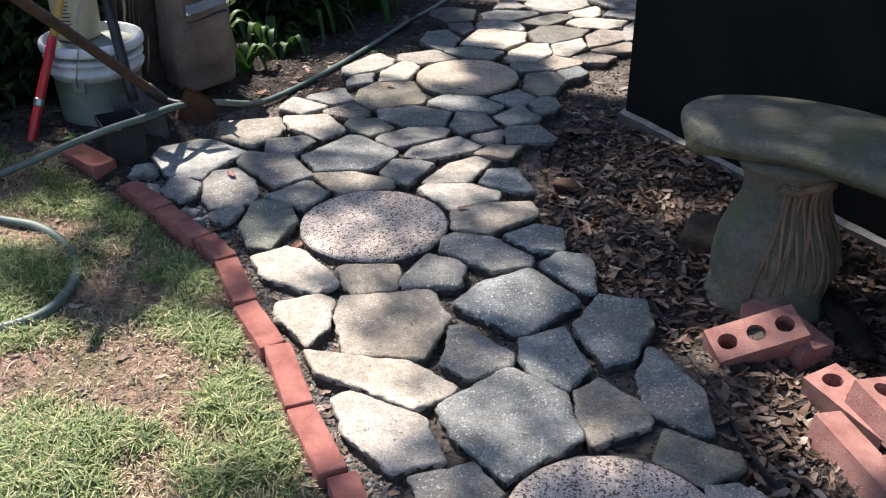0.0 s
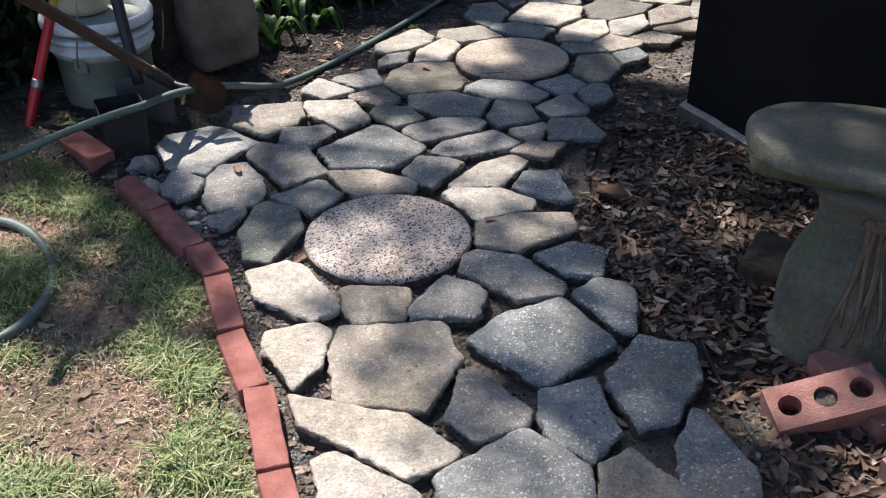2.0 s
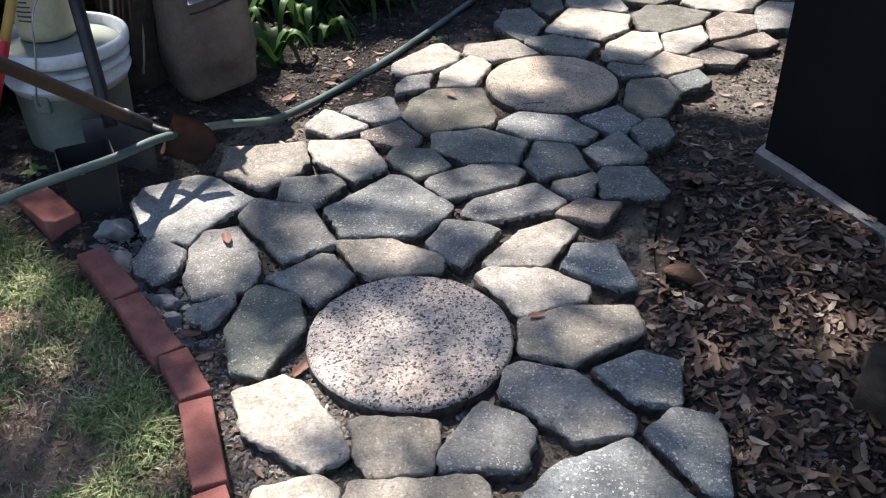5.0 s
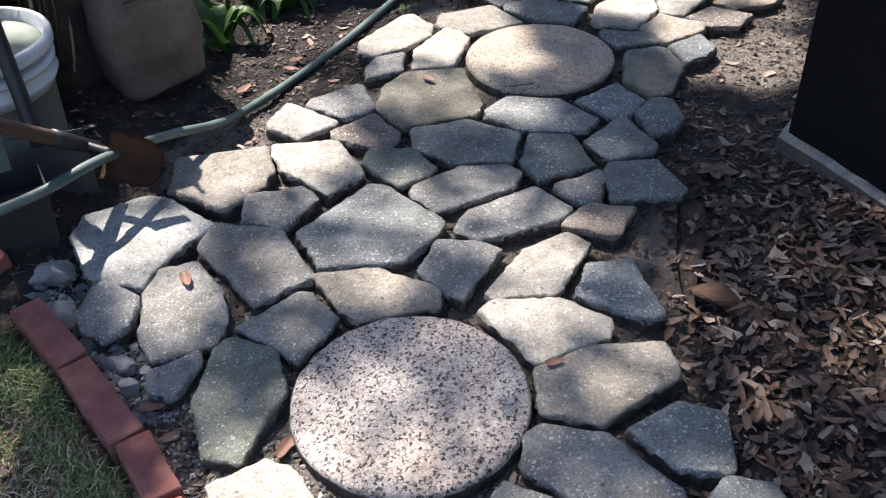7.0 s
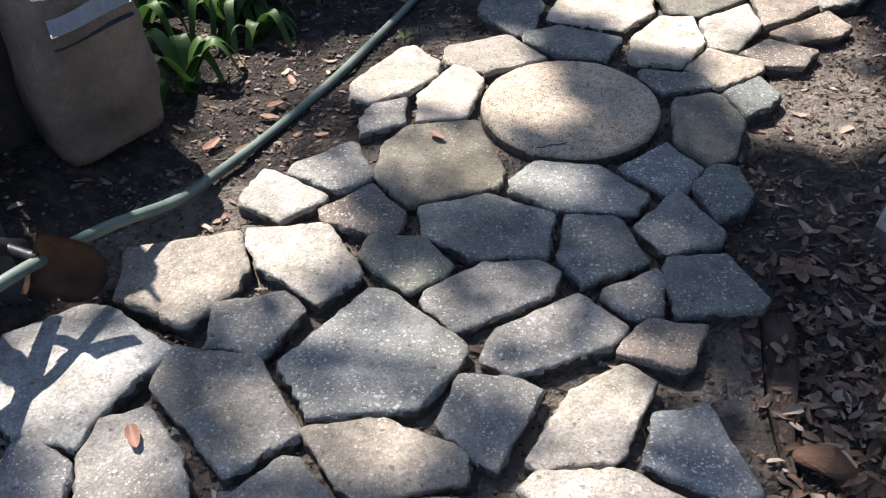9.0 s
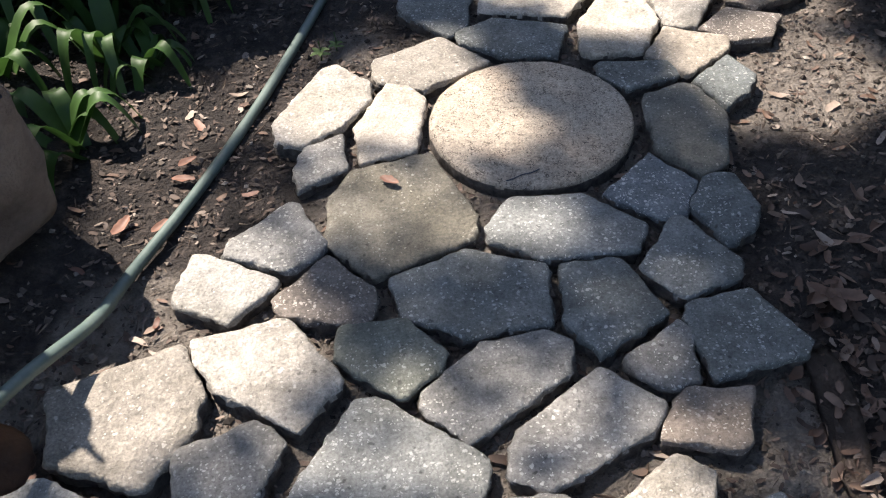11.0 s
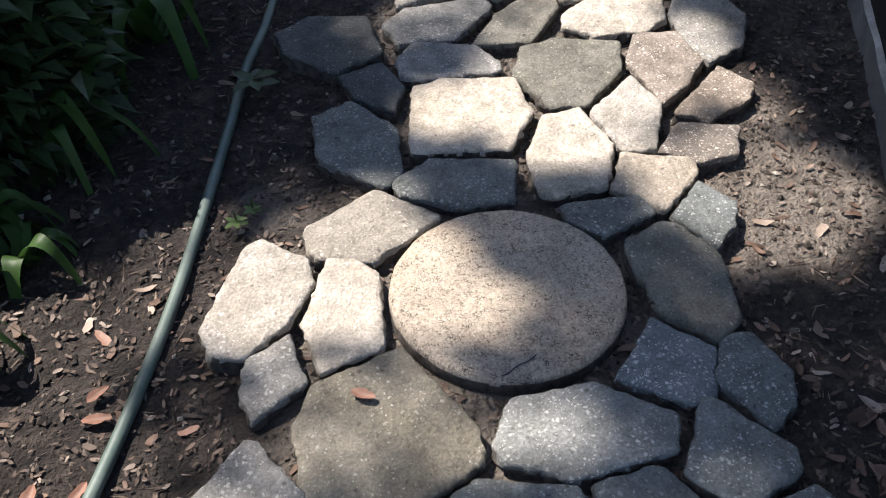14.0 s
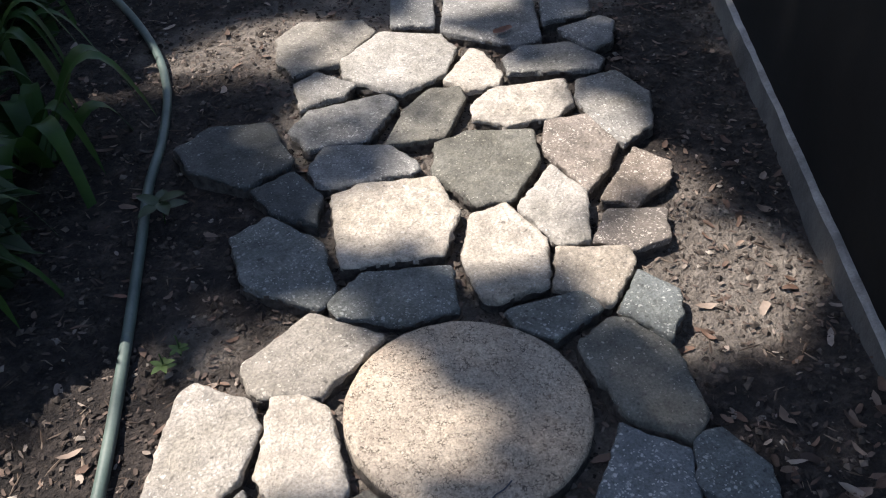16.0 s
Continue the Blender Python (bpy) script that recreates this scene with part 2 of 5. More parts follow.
WOOD = speckled("weathered_wood", (0.04, 0.023, 0.015), (0.1, 0.058, 0.037), 14, 0.75, 0.5, 0.003)
RED_PAINT = speckled("red_paint", (0.42, 0.012, 0.018), (0.56, 0.03, 0.04), 9, 0.35, 0.1)
YELLOW_WOOD = speckled("varnished_wood", (0.42, 0.25, 0.06), (0.55, 0.36, 0.1), 12, 0.5, 0.2)
STEEL = speckled("dull_steel", (0.3, 0.31, 0.33), (0.5, 0.51, 0.52), 15, 0.4, 0.2, 0.002, True, 0.9)
DARK_STEEL = speckled("black_steel", (0.015, 0.017, 0.02), (0.05, 0.05, 0.055), 15, 0.45, 0.3, 0.002, True, 0.4)
RUST = speckled("rusty_steel", (0.045, 0.024, 0.015), (0.12, 0.062, 0.034), 14, 0.85, 0.6, 0.003)
ALGAE = speckled("brown_algae_concrete", (0.09, 0.064, 0.044), (0.22, 0.162, 0.112), 14, 0.95, 0.7, 0.006)
SHEATH = speckled("dry_palm_sheath", (0.04, 0.03, 0.024), (0.15, 0.115, 0.092), 12, 0.9, 0.8, 0.006)
CRUMB = varied("leaf_crumb", ((0.0, (0.025, 0.018, 0.014)), (0.5, (0.075, 0.052, 0.041)), (0.88, (0.13, 0.098, 0.08)), (1.0, (0.24, 0.2, 0.17))), 0.85)
BARK = speckled("bark", (0.04, 0.03, 0.022), (0.12, 0.095, 0.07), 18, 0.95, 0.9, 0.02)
CHIP = speckled("broken_concrete", (0.12, 0.125, 0.13), (0.34, 0.345, 0.35), 26, 0.9, 0.8, 0.006)
STRAP = varied("strap_leaf", ((0.0, (0.02, 0.055, 0.013)), (0.5, (0.04, 0.1, 0.02)), (1.0, (0.12, 0.2, 0.05))), 0.55, 0.3, 20)
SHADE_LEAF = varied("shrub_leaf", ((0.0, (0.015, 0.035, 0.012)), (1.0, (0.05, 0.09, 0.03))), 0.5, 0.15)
CROWN_LEAF = varied("oak_leaf", ((0.0, (0.03, 0.06, 0.02)), (1.0, (0.07, 0.12, 0.035))), 0.5, 0.06)
GRASS = varied("grass_blade", ((0.0, (0.06, 0.125, 0.03)), (0.45, (0.15, 0.235, 0.07)), (0.75, (0.31, 0.36, 0.15)), (1.0, (0.52, 0.46, 0.28))), 0.6, 0.3)
STRAW = varied("dry_blade", ((0.0, (0.28, 0.2, 0.13)), (0.6, (0.5, 0.41, 0.28)), (1.0, (0.68, 0.6, 0.45))), 0.8, 0.15)
LITTER = varied("dead_leaf", ((0.0, (0.035, 0.023, 0.017)), (0.3, (0.09, 0.052, 0.035)), (0.6, (0.15, 0.094, 0.066)), (0.86, (0.2, 0.148, 0.114)), (1.0, (0.36, 0.3, 0.25))), 0.7, 0.08)
RED_LEAF = varied("russet_leaf", ((0.0, (0.12, 0.055, 0.036)), (0.6, (0.23, 0.115, 0.077)), (1.0, (0.33, 0.21, 0.15))), 0.6, 0.1)


def mossy_concrete():
    m, t, b = material("mossy_concrete", 0.9)
    co = coords(t)
    big, fine = noise_tex(t, co, 5, 6, 0.65), noise_tex(t, co, 80, 5, 0.7)
    base = ramp(t, big, (0.3, (0.07, 0.074, 0.056)), (0.55, (0.135, 0.13, 0.103)), (0.75, (0.22, 0.205, 0.17)))
    green = ramp(t, noise_tex(t, co, 8, 5, 0.7), (0.5, (0, 0, 0)), (0.68, (0.8, 0.8, 0.8)))
    base = mix(t, base, (0.09, 0.11, 0.04), green)
    base = mix(t, base, ramp(t, fine, (0.3, (0.7, 0.7, 0.7)), (0.7, (1.2, 1.2, 1.2))), 0.8, "MULTIPLY")
    t.links.new(base, b.inputs["Base Color"])
    relief(t, b, math_node(t, "ADD", fine, math_node(t, "MULTIPLY", big, 2.0)), 0.7, 0.008)
    return m


MOSSY = mossy_concrete()
MOSS_EDGE = speckled("moss", (0.05, 0.06, 0.025), (0.15, 0.15, 0.08), 14, 0.95, 0.9, 0.008)


# ---- building helpers ----
def part(name, bm, mat, parent, label="", smooth=True):
    """Links a bmesh as one mesh object under a thing or a part."""
    mesh = bpy.data.meshes.new(name)
    bmesh.ops.recalc_face_normals(bm, faces=bm.faces)
    bm.to_mesh(mesh)
    bm.free()
    mesh.materials.append(mat)
    for p in mesh.polygons:
        p.use_smooth = smooth
    ob = new(name, mesh)
    if parent:
        ob.parent = parent
    return tagged(ob, label)


def thing(name, at, label, category, turn=0.0, group="", kind="", tilt=(0, 0)):
    ob = new(name)
    ob.empty_display_size = 0.1
    ob.matrix_world = pose(*at, tilt[0], tilt[1], turn)
    return tagged(ob, label, category, group, kind)


def ring_loft(rings, cap_start=True, cap_end=True):
    """Joins rings of equal count, bottom to top."""
    bm = bmesh.new()
    rows = [[bm.verts.new(p) for p in r] for r in rings]
    n = len(rows[0])
    for a, b in zip(rows, rows[1:]):
        for i in range(n):
            bm.faces.new((a[i], a[(i + 1) % n], b[(i + 1) % n], b[i]))
    if cap_start:
        bm.faces.new(rows[0][::-1])
    if cap_end:
        bm.faces.new(rows[-1])
    return bm


def lathe(profile, n=32):
    return ring_loft([[(r * math.cos(2 * math.pi * i / n), r * math.sin(2 * math.pi * i / n), z) for i in range(n)] for r, z in profile])


def box(size, at=(0, 0, 0), bevel=0.004, rough=0.0, turn=0.0):
    bm = bmesh.new()
    bmesh.ops.create_cube(bm, size=1)
    bmesh.ops.scale(bm, vec=size, verts=bm.verts)
    if bevel:
        bmesh.ops.bevel(bm, geom=bm.edges[:], offset=bevel, segments=2, affect="EDGES", profile=0.6)
    if rough:
        for v in bm.verts:
            v.co += noise.noise_vector(v.co * 30 + Vector(at) * 9) * rough
    bmesh.ops.transform(bm, matrix=pose(*at, 0, 0, turn), verts=bm.verts)
    return bm


def smooth_path(points, step=0.02):
    """A rounded line through the points."""
    p = [Vector(q) for q in points]
    p = [p[0] * 2 - p[1]] + p + [p[-1] * 2 - p[-2]]
    line = []
    for a, b, c, d in zip(p, p[1:], p[2:], p[3:]):
        n = max(2, int((c - b).length / step))
        for k in range(n):
            u = k / n
            line.append(0.5 * (2 * b + (c - a) * u + (2 * a - 5 * b + 4 * c - d) * u * u + (3 * b - a - 3 * c + d) * u ** 3))
    return line + [p[-2]]


def tube(points, radius, n=12, step=0.02, taper=None):
    """A round tube along a smooth line; taper: radii at the ends."""
    line = smooth_path(points, step)
    rings = []
    for i, q in enumerate(line):
        d = (line[min(i + 1, len(line) - 1)] - line[max(i - 1, 0)]).normalized()
        side = d.cross(Vector((0.13, 0.21, 0.97))).normalized()
        up = side.cross(d)
        r = radius if not taper else taper[0] + (taper[1] - taper[0]) * i / (len(line) - 1)
        rings.append([q + (side * math.cos(2 * math.pi * k / n) + up * math.sin(2 * math.pi * k / n)) * r for k in range(n)])
    return ring_loft(rings)


def scatter_mesh(name, verts, faces, mat, label, category, smooth=False):
    mesh = bpy.data.meshes.new(name)
    mesh.from_pydata(verts, [], faces)
    mesh.materials.append(mat)
    for p in mesh.polygons:
        p.use_smooth = smooth
    return tagged(new(name, mesh), label, category, "", "stuff")


# ---- ground: one sheet to the horizon ----
def edging_x(y):
    """The line of the brick edging, as x for a given y."""
    if y < -0.83:
        return -0.2 + (-0.83 - y) * 0.52
    return -0.2 - (y + 0.83) * 0.93


def lawn_share(x, y):
    s = (edging_x(y) - 0.03 - x) / 0.05
    far = (-0.36 - 0.5 * (x + 0.7) - y) / 0.12 if x < -0.5 else 1
    return max(0.0, min(1.0, s)) * max(0.0, min(1.0, far))


def path_share(x, y, half=0.68):
    """1 along the middle of the stone path, 0 beside it."""
    mid = 0.42 - 0.5 * (y + 1.7) * 0.4 if y < -0.2 else 0.12 + (y + 0.2) * 0.42
    return ease((half - abs(x - mid)) / 0.3)


def ease(u):
    u = max(0.0, min(1.0, u))
    return u * u * (3 - 2 * u)


def ground_z(x, y):
    v = Vector((x, y, 0))
    z = 0.012 + 0.014 * (1 - 0.6 * path_share(x, y)) * noise.noise(v * 3.1) + 0.007 * noise.noise(v * 13) + 0.003 * noise.noise(v * 41)
    z += 0.009 + 0.02 * lawn_share(x, y)
    bed = ease((-0.5 - x) / 0.2) * ease((y + 0.5) / 0.3) * ease((1.3 - y) / 0.5)
    wall = ease((x - 0.68) / 0.3) * ease((y + 1.0) / 0.4) * ease((0.45 - y + (x - 0.9) * 0.9) / 0.25)
    return z + 0.075 * bed + 0.04 * wall + 0.008 * path_share(x, y)


# Pale sand, mostly under crown gaps; the sunlight there is in its colour.
SUNLIT_SAND = [(-0.33, 0.22, 0.2, 0.13), (-0.43, 0.13, 0.14, 0.1), (0.9, 0.62, 0.14, 0.13), (1.06, 0.75, 0.12, 0.12), (0.47, 2.06, 0.3, 0.16), (0.04, 1.0, 0.12, 0.1), (0.2, -0.33, 0.12, 0.08)]


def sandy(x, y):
    """Bare patches of pale sand with sunlight in their colour: over 1, the palest."""
    return max(1.6 * ease(1.6 - 1.3 * math.hypot((x - cx) / rx, (y - cy) / ry)) for cx, cy, rx, ry in SUNLIT_SAND)


# Soil under the densest crown, darkened in colour to stand for deep shade.
SHADED_SOIL = [(-0.02, 1.38, 0.34, 0.4), (-0.45, 0.75, 0.3, 0.3), (0.78, 0.12, 0.24, 0.22), (-0.66, 0.3, 0.16, 0.16), (1.3, 1.3, 0.2, 0.3), (0.84, 0.36, 0.2, 0.16), (0.85, -0.5, 0.3, 0.5)]


def shaded_soil(x, y):
    """Dark patches that put deep shade into the soil's colour, free of sand."""
    return max(1.2 * ease(1.5 - math.hypot((x - cx) / rx, (y - cy) / ry)) for cx, cy, rx, ry in SHADED_SOIL)


def build_ground():
    def axis(lo, hi, step):
        inner = list(np.arange(lo, hi, step))
        outer = [0.3, 1, 3, 8, 25, 80, 300, 1500]
        return [lo - o for o in outer[::-1]] + inner + [inner[-1] + o for o in outer]
    xs, ys = axis(-1.8, 2.4, 0.022), axis(-3.2, 3.6, 0.022)
    verts = [(x, y, ground_z(x, y) if abs(x) < 3 and abs(y) < 4.5 else 0.0) for y in ys for x in xs]
    w = len(xs)
    faces = [(j * w + i, j * w + i + 1, (j + 1) * w + i + 1, (j + 1) * w + i) for j in range(len(ys) - 1) for i in range(w - 1)]
    mesh = bpy.data.meshes.new("ground")
    mesh.from_pydata(verts, [], faces)
    mesh.materials.append(SOIL)
    layer = mesh.attributes.new("lawn", "FLOAT", "POINT")
    layer.data.foreach_set("value", [lawn_share(v[0], v[1]) for v in verts])
    layer = mesh.attributes.new("sand_and_shade", "FLOAT", "POINT")
    layer.data.foreach_set("value", [max(path_share(v[0], v[1], 0.66), sandy(v[0], v[1])) - shaded_soil(v[0], v[1]) for v in verts])
    mesh.polygons.foreach_set("use_smooth", [True] * len(mesh.polygons))
    return tagged(new("ground", mesh), "dark sandy soil turning to dry thatch under the lawn", "ground", "", "structure")


ground = build_ground()

# ---- black shed with its concrete footing ----
CORNER, NEAR_WAY, FAR_WAY = Vector((0.893, 0.19)), Vector((0.53, -0.848)), Vector((0.505, 0.863))


def shed():
    e = thing("shed", (CORNER.x, CORNER.y, 0), "black painted shed standing on a pale concrete footing", "shed")
    a, b = NEAR_WAY * 2.6, FAR_WAY * 4.2

    def prism(inset, z0, z1):
        c = [Vector((0, 0)), a, a + b, b]
        mid = (a + b) / 2
        c = [p + (mid - p).normalized() * inset for p in c]
        return ring_loft([[(p.x, p.y, z) for p in c] for z in (z0, z1)])

    def rough_footing(face):
        bm = bmesh.new()
        n = 150
        mid = (a + b) / 2
        line = [a * (1 - k / n) for k in range(n)] + [b * (k / n) for k in range(n + 1)]
        rows = []
        for p in line:
            inward = (mid - p).normalized()
            j = noise.noise(Vector((p.x * 9, p.y * 9, 0))) * 0.004
            q = [p + inward * (j - 0.012), p + inward * j, p + inward * (0.012 + j), p + inward * 0.06]
            top = 0.092 + 0.004 * noise.noise(Vector((p.x * 14, p.y * 14, 3)))
            rows.append([bm.verts.new((q[0].x, q[0].y, -0.1)), bm.verts.new((q[1].x, q[1].y, top - 0.006)),
                         bm.verts.new((q[2].x, q[2].y, top)), bm.verts.new((q[3].x, q[3].y, top))])
        for r, s in zip(rows, rows[1:]):
            for k in ((0,) if face else (1, 2)):
                bm.faces.new((r[k], s[k], s[k + 1], r[k + 1]))
        return bm
    # Face and ledge are one concrete; only the face has shade in its colour.
    part("footing", rough_footing(True), SHADED_FACE, e, "concrete footing with its shaded face coloured dark", False)
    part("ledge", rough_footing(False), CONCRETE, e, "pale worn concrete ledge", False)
    part("wall", prism(0.026, 0.06, 2.25), BLACK_PAINT, e, "", False)
    part("roof", prism(-0.12, 2.25, 2.33), ROOFING, e, "", False)


shed()


# ---- curved garden bench of mossy concrete ----
def bench():
    e = thing("garden_bench", (0, 0, 0.03), "curved mossy concrete garden bench on swelling carved pedestals", "bench")
    line = smooth_path([(0.905, -0.838, 0), (1.045, -0.8, 0), (1.17, -0.835, 0), (1.29, -0.935, 0), (1.42, -1.09, 0), (1.53, -1.32, 0), (1.58, -1.55, 0)], 0.012)
    left, right = [], []
    for i, p in enumerate(line):
        d = (line[min(i + 1, len(line) - 1)] - line[max(i - 1, 0)]).normalized()
        side = Vector((-d.y, d.x, 0))
        u = min(i, len(line) - 1 - i) * 0.012
        w = 0.166 * max(0.12, math.sqrt(1 - (1 - min(1.0, u / 0.15)) ** 2))
        left.append(p + side * w)
        right.append(p - side * w)
    loop = left + right[::-1]

    def ring(z, inset):
        n = len(line)
        out = []
        for k, q in enumerate(loop):
            c = line[k] if k < n else line[2 * n - 1 - k]
            v = (c - q)
            out.append(q + v.normalized() * min(inset, v.length * 0.5) + Vector((0, 0, z + 0.003 * noise.noise(q * 8))))
        return out
    rings = [ring(0.366, 0.065), ring(0.374, 0.034), ring(0.386, 0.014), ring(0.4, 0.002), ring(0.412, 0.0), ring(0.424, 0.005), ring(0.432, 0.016), ring(0.437, 0.06)]
    bm = bmesh.new()
    rows = [[bm.verts.new(p) for p in r] for r in rings]
    m = len(loop)
    for a, b in zip(rows, rows[1:]):
        for i in range(m):
            bm.faces.new((a[i], a[(i + 1) % m], b[(i + 1) % m], b[i]))
    n = len(line)
    for row in (rows[0], rows[-1]):
        for i in range(n - 1):
            bm.faces.new((row[i], row[i + 1], row[m - 2 - i], row[m - 1 - i]))
    seat = part("seat", bm, MOSSY, e, "mottled grey slab with a mossy edge")
    seat.data.materials.append(MOSS_EDGE)
    for p in seat.data.polygons:
        if p.center.z < 0.401:
            p.material_index = 1

    prof = [(0.152, -0.06), (0.15, 0.012), (0.14, 0.028), (0.136, 0.05), (0.143, 0.085), (0.145, 0.12), (0.14, 0.155), (0.126, 0.2), (0.107, 0.24), (0.096, 0.275), (0.094, 0.3), (0.1, 0.325), (0.116, 0.35), (0.138, 0.372)]

    def skin(a, z, out=0.0):
        """A point of the pedestal's swelling surface at the angle a and height z."""
        for (r0, z0), (r1, z1) in zip(prof, prof[1:]):
            if z <= z1:
                break
        r = r0 + (r1 - r0) * max(0.0, min(1.0, (z - z0) / (z1 - z0)))
        sx, sy = math.cos(a), math.sin(a)
        q = (abs(sx) ** 2.4 + abs(sy) ** 2.4) ** (-1 / 2.4)
        flute = 0.004 * math.sin(9 * a + z * 8) * (1 if 0.06 < z < 0.3 else 0.2)
        return Vector((sx * q * (r * 0.97 + flute + out), sy * q * (r * 0.84 + flute + out), z))

    def pedestal(x, y, turn):
        n = 56
        rings = [[skin(2 * math.pi * i / n, z) + noise.noise_vector(Vector((math.cos(i * 0.112) * 2, math.sin(i * 0.112) * 2, z * 22))) * 0.003 for i in range(n)] for r, z in prof]
        body = part("pedestal", ring_loft(rings), MOSSY, e, "waisted pedestal green with algae")
        body.matrix_local = pose(x, y, 0, 0, 0, turn)
        for s in range(19):
            a0 = radians(-86 + 4.6 * s)
            low = 0.05 + 0.06 * abs(math.sin(1.7 * s))
            lay = []
            for k in range(8):
                u = k / 7
                z = 0.335 + (low - 0.335) * u
                a = a0 + (a0 - radians(-52)) * 0.35 * u + 0.05 * math.sin(u * 5 + s * 1.9)
                lay.append(skin(a, z, 0.001 + 0.003 * math.sin(u * 3.1)))
            part("carved_fold", tube(lay, 0.005, 8, 0.02, (0.006, 0.0035)), ALGAE, body, "brown carved drapery fold")
        swag = [skin(radians(-92 + 10 * k), 0.33 - 0.012 * math.sin(k * 0.9), 0.004) for k in range(11)]
        part("carved_swag", tube(swag, 0.011, 10, 0.02, (0.012, 0.009)), ALGAE, body, "brown carved band under the seat")
    pedestal(1.132, -0.872, -22)
    pedestal(1.49, -1.28, -58)


bench()


# ---- bricks ----
def brick_mesh(length, width, height, seed):
    """A worn brick: rounded arrises, chipped here and there."""
    bm = bmesh.new()
    bmesh.ops.create_cube(bm, size=1)
    bmesh.ops.scale(bm, vec=(length, width, height), verts=bm.verts)
    bmesh.ops.bevel(bm, geom=bm.edges[:], offset=0.004, segments=2, affect="EDGES", profile=0.6)
    long = [e for e in bm.edges if abs(e.verts[0].co.x - e.verts[1].co.x) > length * 0.6]
    bmesh.ops.subdivide_edges(bm, edges=long, cuts=6, use_grid_fill=True)
    for v in bm.verts:
        at = Vector((seed * 7.1, seed * 3.3, 0))
        v.co += noise.noise_vector(v.co * 25 + at) * 0.0025
        if v.co.z > height * 0.42:
            chip = noise.noise(v.co * 48 + at * 1.7)
            v.co.z -= 0.004 * max(0.0, chip - 0.3)
    return bm


def edging():
    e = thing("brick_edging", (0, 0, 0), "curved edging of red bricks set end to end beside the lawn", "brick edging", kind="structure")
    joints = [(-0.607, -0.41), (-0.455, -0.553), (-0.3, -0.716), (-0.209, -0.832), (-0.113, -1.024), (-0.008, -1.196), (0.08, -1.402), (0.178, -1.59), (0.262, -1.8), (0.33, -2.01), (0.39, -2.22)]
    for k, (a, b) in enumerate(zip(joints, joints[1:])):
        a, b = Vector(a), Vector(b)
        d = b - a
        off = (0.0, -0.003, 0.003, 0.0, -0.004, 0.002, 0.0, 0.014, 0.004, 0.0)[k]
        c = (a + b) / 2 + Vector((d.y, -d.x)).normalized() * -off
        z = 0.073 - 0.05 + (0.004, 0.0, 0.003, 0.001, -0.003, 0.002, 0.0, -0.004, 0.002, 0)[k]
        ob = part("brick", brick_mesh(d.length - 0.008, 0.058, 0.1, k), BRICK, e, "", True)
        ob.matrix_world = pose(c.x, c.y, z, 1.5 * math.sin(k * 5), 1.2 * math.sin(k * 3), math.degrees(math.atan2(d.y, d.x)))


edging()
far_brick = tagged(part("brick", brick_mesh(0.19, 0.078, 0.09, 31), BRICK, None), "red brick lying alone at the corner of the lawn", "brick")
far_brick.matrix_world = pose(-0.775, -0.272, 0.058, 0, 2, -37)


def holed_brick(at, turn, tilt, label, holes=True, mat=None, size=(0.205, 0.088, 0.062)):
    length, width, height = size
    bm = bmesh.new()
    loops = [[(-length / 2, -width / 2), (length / 2, -width / 2), (length / 2, width / 2), (-length / 2, width / 2)]]
    if holes:
        for cx in (-0.066, 0.0, 0.066):
            loops.append([(cx + 0.021 * math.cos(2 * math.pi * i / 18), 0.021 * math.sin(2 * math.pi * i / 18)) for i in range(18)])
    edges = []
    for loop in loops:
        vs = [bm.verts.new((x, y, height / 2)) for x, y in loop]
        edges += [bm.edges.new((vs[i], vs[(i + 1) % len(vs)])) for i in range(len(vs))]
    bmesh.ops.triangle_fill(bm, use_beauty=True, use_dissolve=False, edges=edges)
    top = bm.faces[:]
    made = bmesh.ops.extrude_face_region(bm, geom=top)
    bmesh.ops.translate(bm, vec=(0, 0, -height), verts=[v for v in made["geom"] if isinstance(v, bmesh.types.BMVert)])
    ob = tagged(part("brick", bm, mat or OLD_BRICK, None, "", False), label, "brick", "loose bricks by the bench")
    ob.matrix_world = pose(*at, tilt[0], tilt[1], turn)
    return ob


tilted = holed_brick((1.045, -1.12, 0.062), 12, (19, -14), "pink red brick with three round holes lying tilted")
part("mortar", lathe([(0.0205, -0.03), (0.0205, 0.017), (0.016, 0.022), (0.006, 0.017)], 18), CAKED_SHADE, tilted, "pale mortar filling one hole")
holed_brick((1.128, -1.06, 0.042), -64, (3, 2), "worn red brick half under another on dead leaves", False)
holed_brick((1.195, -1.335, 0.045), -62, (6, 2), "worn holed brick lying among dead leaves")
holed_brick((1.245, -1.425, 0.085), -70, (-7, 5), "holed brick leaning over its neighbour")
holed_brick((1.148, -1.482, 0.03), -72, (-6, 2), "plain worn brick set on edge in dead leaves", False, None, (0.21, 0.06, 0.088))


